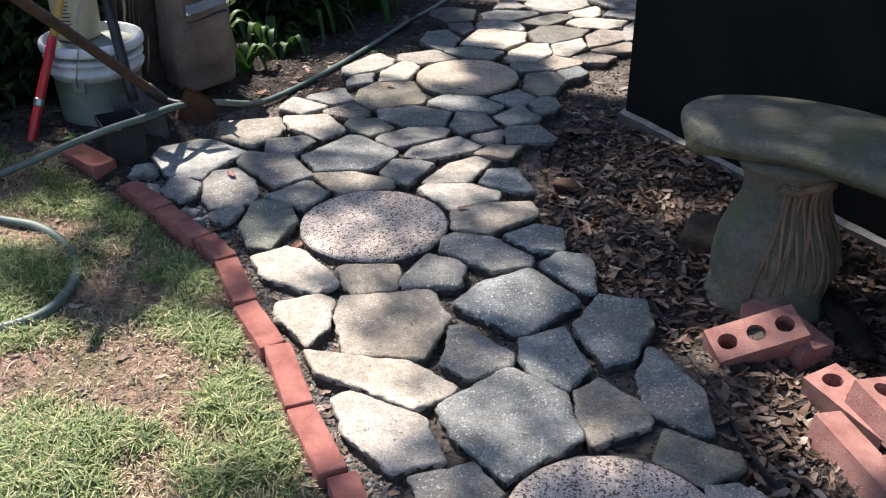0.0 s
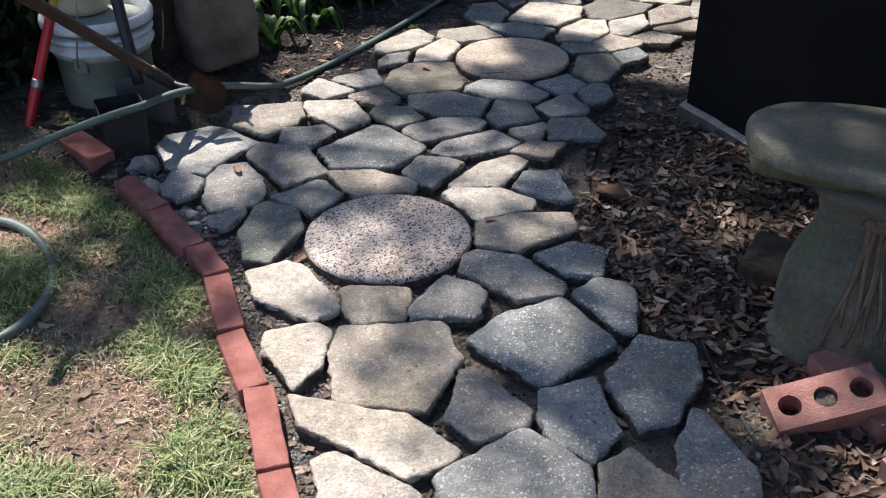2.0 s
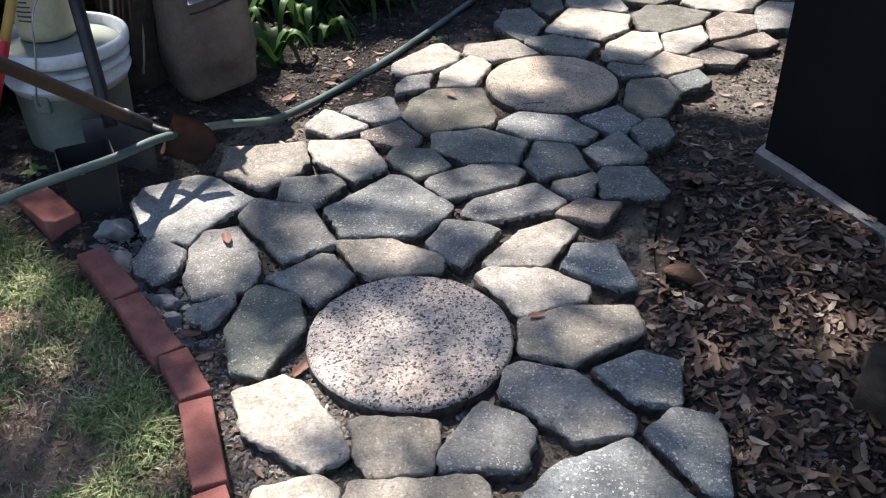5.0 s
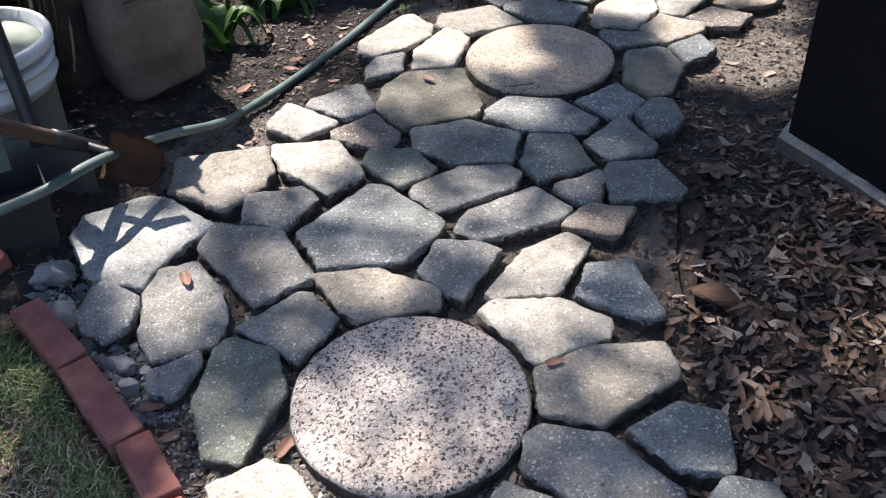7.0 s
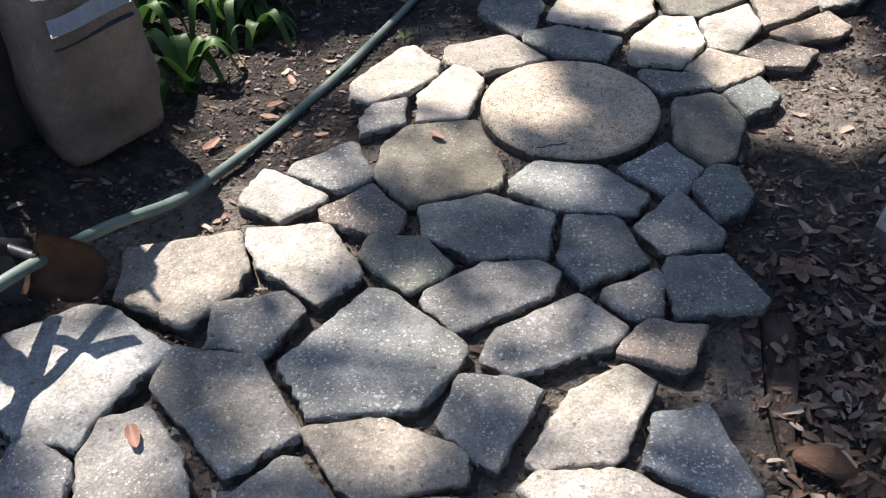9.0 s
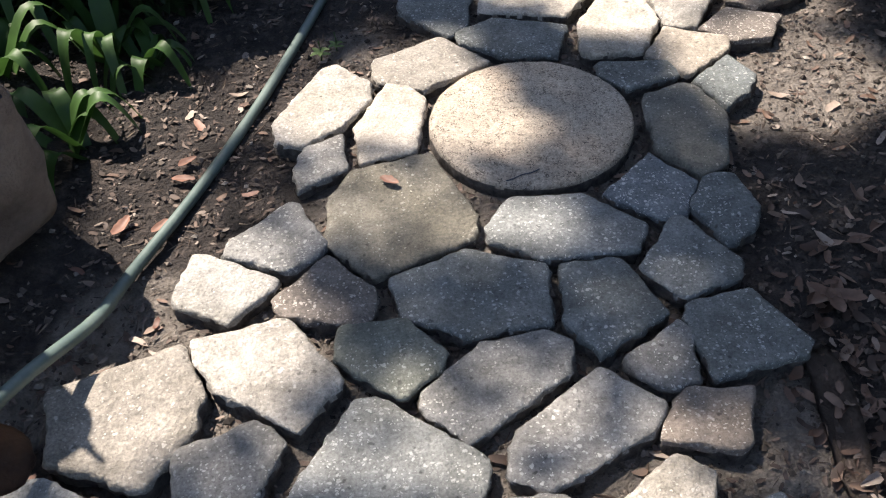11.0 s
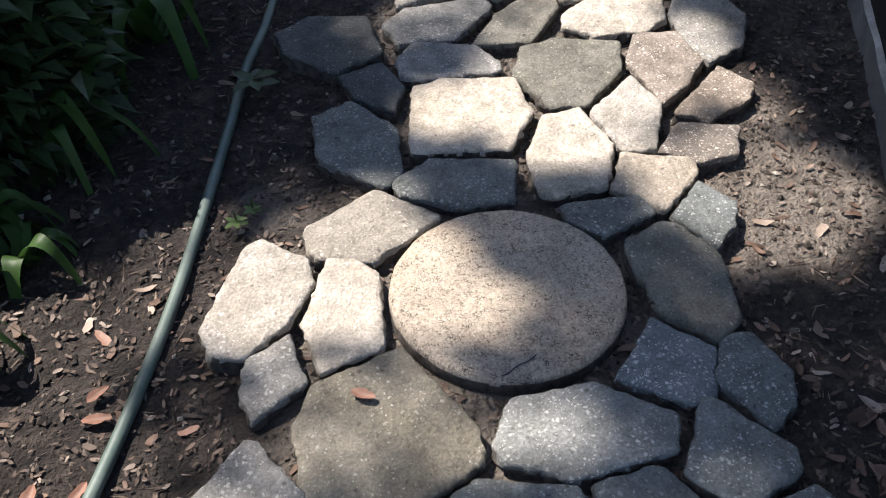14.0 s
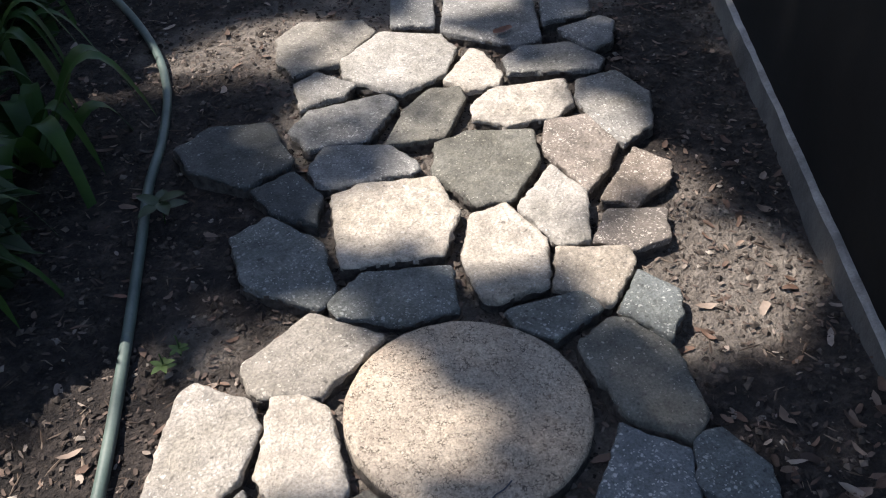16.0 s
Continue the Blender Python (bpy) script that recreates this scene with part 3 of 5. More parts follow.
def bark_strip():
    bm = bmesh.new()
    rows = []
    for i, p in enumerate(smooth_path([(1.25, -0.9, 0.06), (1.262, -0.98, 0.066), (1.275, -1.07, 0.06), (1.28, -1.17, 0.05)], 0.02)):
        w = 0.036 * math.sin(0.5 + 2.2 * min(1.0, i / 14))
        rows.append([bm.verts.new((p.x + w * (k / 3 - 1), p.y, p.z + 0.012 * (1 - (k / 3 - 1) ** 2) + 0.003 * noise.noise(Vector((p.y * 30, k, 0))))) for k in range(7)])
    for r, q in zip(rows, rows[1:]):
        for k in range(6):
            bm.faces.new((r[k], r[k + 1], q[k + 1], q[k]))
    bmesh.ops.solidify(bm, geom=bm.faces[:], thickness=0.004)
    tagged(part("bark_strip", bm, BARK, None), "grey brown strip of bark lying beside the pedestal", "bark")


bark_strip()


# ---- bucket, jug and tools beside the path ----
def bucket():
    e = thing("bucket", (-0.86, 0.11, 0.0), "grimy white plastic bucket with a lid and ribbed collar", "bucket", 20)
    shell = lathe([(0.115, 0.0), (0.128, 0.004), (0.13, 0.012), (0.136, 0.14), (0.141, 0.255), (0.152, 0.258), (0.153, 0.266), (0.143, 0.27), (0.144, 0.29), (0.155, 0.293), (0.156, 0.302), (0.146, 0.306)], 48)
    part("body", shell, GREEN_PLASTIC, e, "grey green lower body")
    collar = lathe([(0.1425, 0.24), (0.155, 0.262), (0.1575, 0.268), (0.147, 0.274), (0.148, 0.29), (0.158, 0.296), (0.159, 0.304), (0.149, 0.31)], 48)
    part("collar", collar, WHITE_PLASTIC, e, "white ribbed collar")
    lid = lathe([(0.15, 0.326), (0.163, 0.327), (0.165, 0.334), (0.165, 0.35), (0.162, 0.357), (0.156, 0.36), (0.151, 0.356), (0.147, 0.33), (0.142, 0.322), (0.03, 0.322)], 48)
    part("lid", lid, WHITE_PLASTIC, e, "white lid with a raised rim")
    # Darker disc that puts the shade of the lid's recess into its colour.
    part("lid_panel", lathe([(0.13, 0.312), (0.14, 0.314), (0.143, 0.331), (0.138, 0.334), (0.12, 0.335)], 40), GREEN_PLASTIC, e, "dusty sunken middle of the lid with its shade in the grey")
    ear = part("handle_ear", box((0.012, 0.04, 0.05), (0, 0, 0), 0.004), GREEN_PLASTIC, e)
    ear.matrix_local = pose(0.146 * math.cos(radians(-112)), 0.146 * math.sin(radians(-112)), 0.235, 0, 0, -112)
    wire = tube([(-0.058, -0.148, 0.235), (-0.058, -0.162, 0.26), (-0.035, -0.168, 0.36), (-0.02, -0.15, 0.46), (0.0, -0.1, 0.5)], 0.0025, 6, 0.02)
    part("wire_handle", wire, STEEL, e, "bent wire handle")


def jug():
    e = thing("plastic_jug", (-0.92, 0.16, 0.336), "yellowed plastic jug with a printed label on the bucket lid", "jug", -20)
    part("body", lathe([(0.055, 0), (0.068, 0.004), (0.073, 0.02), (0.075, 0.15), (0.07, 0.19), (0.045, 0.225), (0.024, 0.24), (0.024, 0.262)], 32), YELLOW_PLASTIC, e)
    part("cap", lathe([(0.027, 0.256), (0.027, 0.282), (0.022, 0.286)], 20), WHITE_PLASTIC, e)
    for k in range(9):
        a = -0.5 + 0.02 * (k % 2)
        w = 0.03 if k != 4 else 0.022
        bm = bmesh.new()
        cols = []
        for s in range(6):
            ang = radians(-75) + (s / 5 - 0.5) * w / 0.0755 * 1.4
            r = 0.0768
            cols.append((bm.verts.new((r * math.cos(ang), r * math.sin(ang), 0.06 + k * 0.012)), bm.verts.new((r * math.cos(ang), r * math.sin(ang), 0.064 + k * 0.012))))
        for p, q in zip(cols, cols[1:]):
            bm.faces.new((p[0], q[0], q[1], p[1]))
        part("printed_line", bm, INK, e)


def shovel():
    e = thing("shovel", (0, 0, 0), "old shovel with a brown wooden handle and rusty blade", "shovel")
    a, b = Vector((-0.595, -0.1, 0.235)), Vector((-0.75, -0.8, 0.82))
    part("handle", tube([b, (a + b) / 2 + Vector((0, 0, 0.004)), a], 0.0155, 14, 0.05), WOOD, e, "weathered brown wooden handle")
    d = (a - b).normalized()
    part("socket", tube([a - d * 0.05, a, a + d * 0.1], 0.018, 14, 0.02, (0.019, 0.014)), DARK_STEEL, e, "dark steel socket")
    part("neck", tube([a + d * 0.05, (-0.552, -0.068, 0.196), (-0.52, -0.083, 0.198)], 0.011, 10, 0.015), DARK_STEEL, e, "bent dark steel neck")
    bm = bmesh.new()
    rows = []
    for i in range(13):
        v = i / 12
        half = 0.05 * (1 if v < 0.5 else math.sqrt(max(0.0, 1 - ((v - 0.5) / 0.5) ** 2.2))) + 0.002
        rows.append([bm.verts.new((0.12 * v, half * (k / 4 - 1), 0.022 * (k / 4 - 1) ** 2 - 0.02 * v * (1 - v))) for k in range(9)])
    for r, s in zip(rows, rows[1:]):
        for k in range(8):
            bm.faces.new((r[k], r[k + 1], s[k + 1], s[k]))
    bmesh.ops.solidify(bm, geom=bm.faces[:], thickness=0.003)
    blade = part("blade", bm, RUST, e, "rusty rounded blade")
    blade.matrix_local = pose(-0.53, -0.085, 0.2, 62, 24, 8)


def spade():
    e = thing("spade", (0, 0, 0), "square black spade standing against the bucket", "spade")
    foot, top = Vector((-0.69, -0.05, 0.19)), Vector((-0.805, 0.106, 0.69))
    part("shaft", tube([foot, (foot + top) / 2, foot + (top - foot) * 0.74], 0.017, 12, 0.05), DARK_STEEL, e, "worn steel shaft")
    part("grip", tube([foot + (top - foot) * 0.72, foot + (top - foot) * 0.86, top], 0.026, 14, 0.05), BLACK_PLASTIC, e, "black plastic grip")
    part("collar", tube([foot + (top - foot) * 0.64, foot + (top - foot) * 0.68, foot + (top - foot) * 0.73], 0.0205, 14, 0.02), STEEL, e, "bright steel collar")
    blade = part("blade", box((0.16, 0.006, 0.19), (0, 0, 0), 0.002), DARK_STEEL, e, "black square blade")
    blade.matrix_local = pose(-0.675, -0.055, 0.12, -10, 0, 20)


def red_tool():
    e = thing("long_handled_tool", (0, 0, 0), "long tool with a red and yellow painted handle", "garden tool")
    a, b, c = Vector((-1.01, -0.17, 0.06)), Vector((-0.92, -0.03, 0.395)), Vector((-0.853, 0.073, 0.64))
    part("red_grip", tube([a, (a + b) / 2, b], 0.0145, 14, 0.04), RED_PAINT, e, "glossy red lower sleeve")
    part("band", tube([a + (b - a) * 0.4, a + (b - a) * 0.43, a + (b - a) * 0.47], 0.016, 14, 0.02), STEEL, e)
    part("shaft", tube([b - (b - a) * 0.02, (b + c) / 2, c], 0.0125, 14, 0.05), YELLOW_WOOD, e, "yellow wooden shaft")


def sack():
    e = thing("paper_sack", (-0.624, 0.455, 0.08), "dusty brown paper cement sack standing open on the soil", "sack", 50)
    rings = []
    n = 48
    for j in range(17):
        z = 0.36 * j / 16
        row = []
        for i in range(n):
            a = 2 * math.pi * i / n
            c, s = math.cos(a), math.sin(a)
            q = (abs(c) ** 4.5 + abs(s) ** 4.5) ** (-1 / 4.5)
            bulge = 1 + 0.06 * math.sin(math.pi * min(1, z / 0.36)) - 0.05 * (z / 0.36)
            p = Vector((c * q * 0.118 * bulge, s * q * 0.088 * bulge, z))
            p += noise.noise_vector(p * 9) * 0.014 + noise.noise_vector(p * 26) * 0.006
            p.z = max(0.004, p.z)
            row.append(p)
        rings.append(row)
    inner = [[Vector((p.x * 0.93, p.y * 0.9, 0.345)) for p in rings[-1]], [Vector((p.x * 0.9, p.y * 0.85, 0.27)) for p in rings[-1]]]
    part("bag", ring_loft(rings + inner), PAPER, e)
    for k in range(2):
        w = 0.17
        bm = bmesh.new()
        z0, z1 = ((0.29, 0.325), (0.262, 0.267))[k]
        cols = []
        for s in range(12):
            x = -0.085 + w * s / 11
            y = -0.097 - 0.004 * math.cos(x * 12)
            cols.append((bm.verts.new((x, y, z0 + 0.006 * math.sin(x * 20))), bm.verts.new((x, y + 0.004, z1 + 0.008 * math.sin(x * 26)))))
        for p, q in zip(cols, cols[1:]):
            bm.faces.new((p[0], q[0], q[1], p[1]))
        bmesh.ops.solidify(bm, geom=bm.faces[:], thickness=0.002)
        part(("printed_band", "stitched_line")[k], bm, (PALE_PAPER, INK)[k], e, ("pale printed band", "dark stitched line")[k])
    bag = bmesh.new()
    bmesh.ops.create_icosphere(bag, subdivisions=4, radius=0.085)
    for v in bag.verts:
        v.co.z *= 0.75
        v.co += noise.noise_vector(v.co * 14) * 0.02
    film = tagged(part("plastic_bag", bag, BLUE_BAG, None), "crumpled blue plastic bag stuffed in the paper sack", "plastic bag")
    film.matrix_world = pose(-0.62, 0.455, 0.43)


bucket()
jug()
shovel()
spade()
red_tool()
sack()


def tray():
    e = thing("plant_pot", (-0.68, -0.21, 0.03), "square black plastic plant pot standing behind the hose", "plant pot", 33)
    rings = []
    for w, z in ((0.05, 0.0), (0.06, 0.15), (0.062, 0.152), (0.063, 0.168), (0.06, 0.169), (0.057, 0.12)):
        rings.append([(x * w, y * w, z) for x, y in ((-1, -0.9), (-0.9, -1), (0.9, -1), (1, -0.9), (1, 0.9), (0.9, 1), (-0.9, 1), (-1, 0.9))])
    part("body", ring_loft(rings), BLACK_PLASTIC, e, "", False)
    for k in range(3):
        part("printed_mark", box((0.009, 0.002, 0.01), (-0.045 + 0.014 * k, -0.0632, 0.158), 0), PALE_PAPER, e, "pale printed mark")


def seedling(x, y, z, size, label="small bright green seedling growing in the dark soil", mat=None):
    e = thing("seedling", (x, y, z), label, "plant")
    part("stem", tube([(0, 0, -0.02), (0.002, 0, 0.03), (0.0, 0.003, 0.05)], 0.0015, 6, 0.01), STRAP, e)
    for k in range(6):
        bm = bmesh.new()
        rows = []
        for u in (0.0, 0.25, 0.5, 0.75, 1.0):
            w = 0.011 * math.sin(math.pi * min(1, u * 0.9 + 0.06)) + 0.0004
            rows.append([bm.verts.new((0.042 * u, v * w, 0.012 * u - 0.014 * u * u + 0.003 * abs(v))) for v in (-1, 0, 1)])
        for r, q in zip(rows, rows[1:]):
            for m in range(2):
                bm.faces.new((r[m], r[m + 1], q[m + 1], q[m]))
        bmesh.ops.scale(bm, vec=(size, size, size), verts=bm.verts)
        leaf = part("leaf", bm, mat or GRASS, e)
        leaf.matrix_local = pose(0, 0, (0.03 + 0.004 * k) * min(1.0, size), 0, -8 * (k % 3), k * 68)


seedling(-0.87, -0.125, 0.05, 1.0)
seedling(-0.03, 0.955, 0.02, 0.55, "tiny pale weed growing beside the hose")
seedling(0.005, 0.985, 0.02, 0.45, "tiny pale weed growing beside the hose")
seedling(0.085, 1.37, 0.02, 1.3, "dark green weed leaning over the hose", SHADE_LEAF)
tray()


def fibre_post():
    e = thing("tree_stump", (-0.83, 0.4, 0), "dark fibrous palm stump between bucket and sack", "stump")
    part("trunk", tube([(0, 0, -0.05), (0.01, 0.02, 0.3), (0.02, 0.05, 0.62), (0.02, 0.07, 0.95)], 0.06, 20, 0.05, (0.08, 0.055)), BARK, e)
    for k in range(26):
        a = k * 2.4
        r = 0.068
        z = 0.05 + 0.8 * ((k * 0.618) % 1)
        strip = tube([(r * math.cos(a), r * math.sin(a), z), (1.06 * r * math.cos(a + 0.2), 1.06 * r * math.sin(a + 0.2) + 0.01, z + 0.1), (r * math.cos(a + 0.3), r * math.sin(a + 0.3) + 0.02, z + 0.2)], 0.005, 5, 0.05)
        part("fibre", strip, WOOD if k % 3 else STRAW, e, "shaggy dry fibre")


fibre_post()


# ---- hoses ----
hose_line = [(-1.35, -0.62, 0.055), (-1.12, -0.49, 0.06), (-0.96, -0.395, 0.1), (-0.78, -0.33, 0.165), (-0.67, -0.29, 0.198), (-0.6, -0.228, 0.205), (-0.535, -0.115, 0.2), (-0.464, 0.06, 0.15), (-0.4, 0.21, 0.09), (-0.37, 0.35, 0.045), (-0.276, 0.55, 0.033),
             (-0.174, 0.776, 0.033), (-0.076, 1.03, 0.033), (0.018, 1.291, 0.033), (0.086, 1.484, 0.033), (0.166, 1.662, 0.033), (0.235, 1.88, 0.033), (0.261, 2.12, 0.033), (0.24, 2.45, 0.033), (0.16, 2.95, 0.033)]
hose = thing("garden_hose", (0, 0, 0), "faded green garden hose lying along the stone path", "hose")
part("tube", tube(hose_line, 0.0108, 14, 0.02), HOSE_GREEN, hose)
lawn_hose = thing("garden_hose", (0, 0, 0), "loop of green garden hose lying in the grass", "hose")
part("tube", tube([(-1.6, -0.5, 0.05), (-1.2, -0.52, 0.05), (-0.906, -0.607, 0.05), (-0.774, -0.65, 0.052), (-0.654, -0.754, 0.052), (-0.576, -0.894, 0.05), (-0.577, -1.048, 0.05), (-0.661, -1.133, 0.05), (-0.85, -1.2, 0.05), (-1.3, -1.25, 0.05)], 0.0125, 14, 0.02), HOSE_GREEN, lawn_hose)
black_hose = tagged(part("garden_hose", tube([(-1.35, -0.25, 0.02), (-1.2, 0.02, 0.04), (-1.08, 0.16, 0.07), (-0.98, 0.3, 0.05), (-0.95, 0.6, 0.03)], 0.013, 12, 0.02), BLACK_PLASTIC, None), "dark hose coming from behind the tools", "hose")


# ---- black plastic strip, block and broken bits ----
strip_line = smooth_path([(0.83, -0.78, 0), (0.845, -0.87, 0), (0.872, -1.03, 0), (0.916, -1.2, 0), (0.95, -1.385, 0), (0.975, -1.5, 0), (1.03, -1.62, 0), (1.1, -1.8, 0)], 0.03)
strip = bmesh.new()
rows = [[strip.verts.new((p.x + dx, p.y, z)) for dx, z in ((-0.012, -0.03), (-0.004, 0.03), (0.0, 0.036), (0.004, 0.03), (0.012, -0.03))] for p in strip_line]
for r, s in zip(rows, rows[1:]):
    for k in range(4):
        strip.faces.new((r[k], r[k + 1], s[k + 1], s[k]))
tagged(part("lawn_edging", strip, BLACK_PLASTIC, None), "black plastic edging strip half sunk in the soil", "edging strip")
block = tagged(part("block", box((0.15, 0.17, 0.15), (0, 0, 0), 0.012, 0.004), BARK, None), "dark stained block beside the bench pedestal", "block")
block.matrix_world = pose(1.045, -0.655, 0.02, 0, 0, -25)


def lump(at, size, mat, label, name="rubble", seed=0.0, cuts=15):
    """A broken piece with flat facets."""
    rng = random.Random(int(seed * 1000) + 3)
    planes = []
    for k in range(cuts):
        d = Vector((rng.gauss(0, 1), rng.gauss(0, 1), rng.gauss(0, 0.8))).normalized()
        planes.append((d, rng.uniform(0.35, 0.7)))
    bm = bmesh.new()
    bmesh.ops.create_icosphere(bm, subdivisions=3, radius=1)
    for v in bm.verts:
        for d, h in planes:
            over = v.co.dot(d) - h
            if over > 0:
                v.co -= d * over
        v.co += noise.noise_vector(v.co * 3 + Vector((seed, 3, 0))) * 0.06
        v.co = Vector((v.co.x * size[0], v.co.y * size[1], v.co.z * size[2])) * 1.5
    ob = tagged(part(name, bm, mat, None, "", False), label, "stone")
    ob.matrix_world = pose(*at, 0, 0, seed * 77)
    return ob


lump((0.872, -0.8, 0.02), (0.02, 0.032, 0.03), CHIP, "small pale lump of broken concrete", "pebble", 1.1)
for k, (x, y, sx, sy, sz) in enumerate([(-0.588, -0.303, 0.042, 0.032, 0.034), (-0.54, -0.405, 0.026, 0.036, 0.024), (-0.47, -0.474, 0.036, 0.022, 0.024), (-0.42, -0.468, 0.02, 0.016, 0.014), (-0.385, -0.53, 0.028, 0.024, 0.022), (-0.358, -0.578, 0.026, 0.02, 0.02), (-0.345, -0.532, 0.014, 0.012, 0.01), (-0.56, -0.352, 0.014, 0.012, 0.012), (-0.505, -0.44, 0.012, 0.01, 0.01), (-0.175, -0.4, 0.016, 0.012, 0.012)]):
    lump((x, y, ground_z(x, y) + sz * 0.4), (sx, sy, sz), CHIP, "broken piece of grey concrete lying beside the edging", "rubble", 0.37 * k + 0.2)
clod = lump((0.697, -0.312, 0.045), (0.037, 0.02, 0.016), RUST, "reddish brown seed pod at the end of a curled sheath", "seed_pod", 2.2, 3)

sheath = bmesh.new()
rows = []
for i, p in enumerate(smooth_path([(0.682, 0.02, 0.03), (0.676, -0.06, 0.034), (0.664, -0.14, 0.034), (0.648, -0.22, 0.032), (0.64, -0.32, 0.03), (0.645, -0.4, 0.026)], 0.02)):
    u = min(1.0, i / 20)
    w = 0.032 * math.sin(0.7 + 2.38 * u) ** 1.2 * (1 - 0.5 * u) + 0.003
    rows.append([sheath.verts.new((p.x + w * (k / 3 - 1), p.y, ground_z(p.x, p.y) + 0.004 + 0.4 * w * (k / 3 - 1) ** 2 + 0.003 * noise.noise(Vector((p.y * 25, k * 0.8, 0))))) for k in range(7)])
for r, s in zip(rows, rows[1:]):
    for k in range(6):
        sheath.faces.new((r[k], r[k + 1], s[k + 1], s[k]))
bmesh.ops.solidify(sheath, geom=sheath.faces[:], thickness=0.003)
tagged(part("palm_sheath", sheath, SHEATH, None), "curled dark palm sheath lying beside the stones", "palm sheath")


# ---- strap-leaved plants along the bed ----
def strap_leaf(length, width, lift, droop, rng):
    bm = bmesh.new()
    rows = []
    n = 12
    for i in range(n + 1):
        u = i / n
        x = length * (u * 0.85 - 0.1 * u * u)
        z = lift * math.sin(min(1.0, u * 1.25) * math.pi / 2) - droop * max(0, u - 0.35) ** 2 * 2.2
        w = width * (0.55 + 0.45 * math.sin(math.pi * min(1, u * 1.3 + 0.1))) * math.sqrt(max(0.0, 1 - u ** 5)) + 0.0005
        rows.append([bm.verts.new((x, w * s, z + 0.25 * w * abs(s))) for s in (-1, -0.5, 0, 0.5, 1)])
    for r, s in zip(rows, rows[1:]):
        for k in range(4):
            bm.faces.new((r[k], r[k + 1], s[k + 1], s[k]))
    return bm


def strap_plant(x, y, count, size, seed, label="green strap-leaved lily clump growing in the bed"):
    rng = random.Random(seed)
    e = thing("lily_plant", (x, y, 0.01), label, "plant", group="lilies along the bed")
    for k in range(count):
        length = size * rng.uniform(0.55, 1.0)
        bm = strap_leaf(length, rng.uniform(0.016, 0.027) * (0.6 + size), length * rng.uniform(0.4, 0.95), length * rng.uniform(0.6, 1.25), rng)
        ob = part("leaf", bm, STRAP, e)
        ob.matrix_local = pose(rng.uniform(-0.03, 0.03), rng.uniform(-0.03, 0.03), 0, 0, 0, k * 137.5 + rng.uniform(-25, 25))


strap_plant(-0.53, 0.74, 10, 0.3, 1)
strap_plant(-0.5, 1.05, 11, 0.24, 2)
strap_plant(-0.72, 1.25, 14, 0.42, 3)
strap_plant(-0.42, 1.5, 13, 0.36, 4)
strap_plant(-0.2, 1.95, 14, 0.4, 5)
strap_plant(-0.62, 1.75, 14, 0.45, 6)
strap_plant(-0.02, 2.45, 12, 0.38, 7)
strap_plant(-0.92, 0.98, 14, 0.45, 8)
strap_plant(-0.3, 1.72, 15, 0.36, 12)
strap_plant(-0.12, 2.2, 15, 0.4, 13)
strap_plant(-0.7, 0.95, 13, 0.36, 14)
strap_plant(-0.36, 1.3, 12, 0.32, 15)
strap_plant(-0.4, 1.0, 9, 0.2, 16)
strap_plant(-0.1, 1.7, 13, 0.4, 17)
strap_plant(-0.86, -0.2, 7, 0.09, 9, "small bright green seedling at the foot of the bucket")


def shrub(x, y, radius, height, seed):
    rng = random.Random(seed)
    e = thing("shrub", (x, y, 0), "dense dark green shrub in deep shade", "shrub", group="shrubs behind the bed")
    for k in range(7):
        a = k * 2.4
        part("stem", tube([(0.03 * math.cos(a), 0.03 * math.sin(a), -0.03), (radius * 0.3 * math.cos(a), radius * 0.3 * math.sin(a), height * 0.45), (radius * 0.6 * math.cos(a + 0.4), radius * 0.6 * math.sin(a + 0.4), height * 0.85)], 0.01, 7, 0.1, (0.012, 0.004)), BARK, e)
    verts, faces = [], []
    for k in range(2600):
        a, r, z = rng.uniform(0, 6.283), radius * math.sqrt(rng.random()), height * rng.uniform(0.03, 1.0)
        r *= 0.5 + 0.5 * math.sin(math.pi * min(1, z / height * 0.8 + 0.25)) + 0.12 * math.sin(a * 3 + seed)
        c = Vector((r * math.cos(a), r * math.sin(a), z))
        out = Vector((math.cos(a) + rng.uniform(-0.8, 0.8), math.sin(a) + rng.uniform(-0.8, 0.8), rng.uniform(-0.6, 0.7))).normalized()
        side = out.cross(Vector((rng.uniform(-0.5, 0.5), rng.uniform(-0.5, 0.5), 1))).normalized()
        length, w = rng.uniform(0.05, 0.11), rng.uniform(0.013, 0.024)
        b = len(verts)
        up = side.cross(out) * 0.01
        verts += [c, c + out * length * 0.45 + side * w + up, c + out * length, c + out * length * 0.45 - side * w + up, c + out * length * 0.5]
        faces += [(b, b + 1, b + 4), (b + 1, b + 2, b + 4), (b + 2, b + 3, b + 4), (b + 3, b, b + 4)]
    mesh = bpy.data.meshes.new("foliage")
    mesh.from_pydata(verts, [], faces)
    mesh.materials.append(SHADE_LEAF)
    ob = new("foliage", mesh)
    ob.parent = e


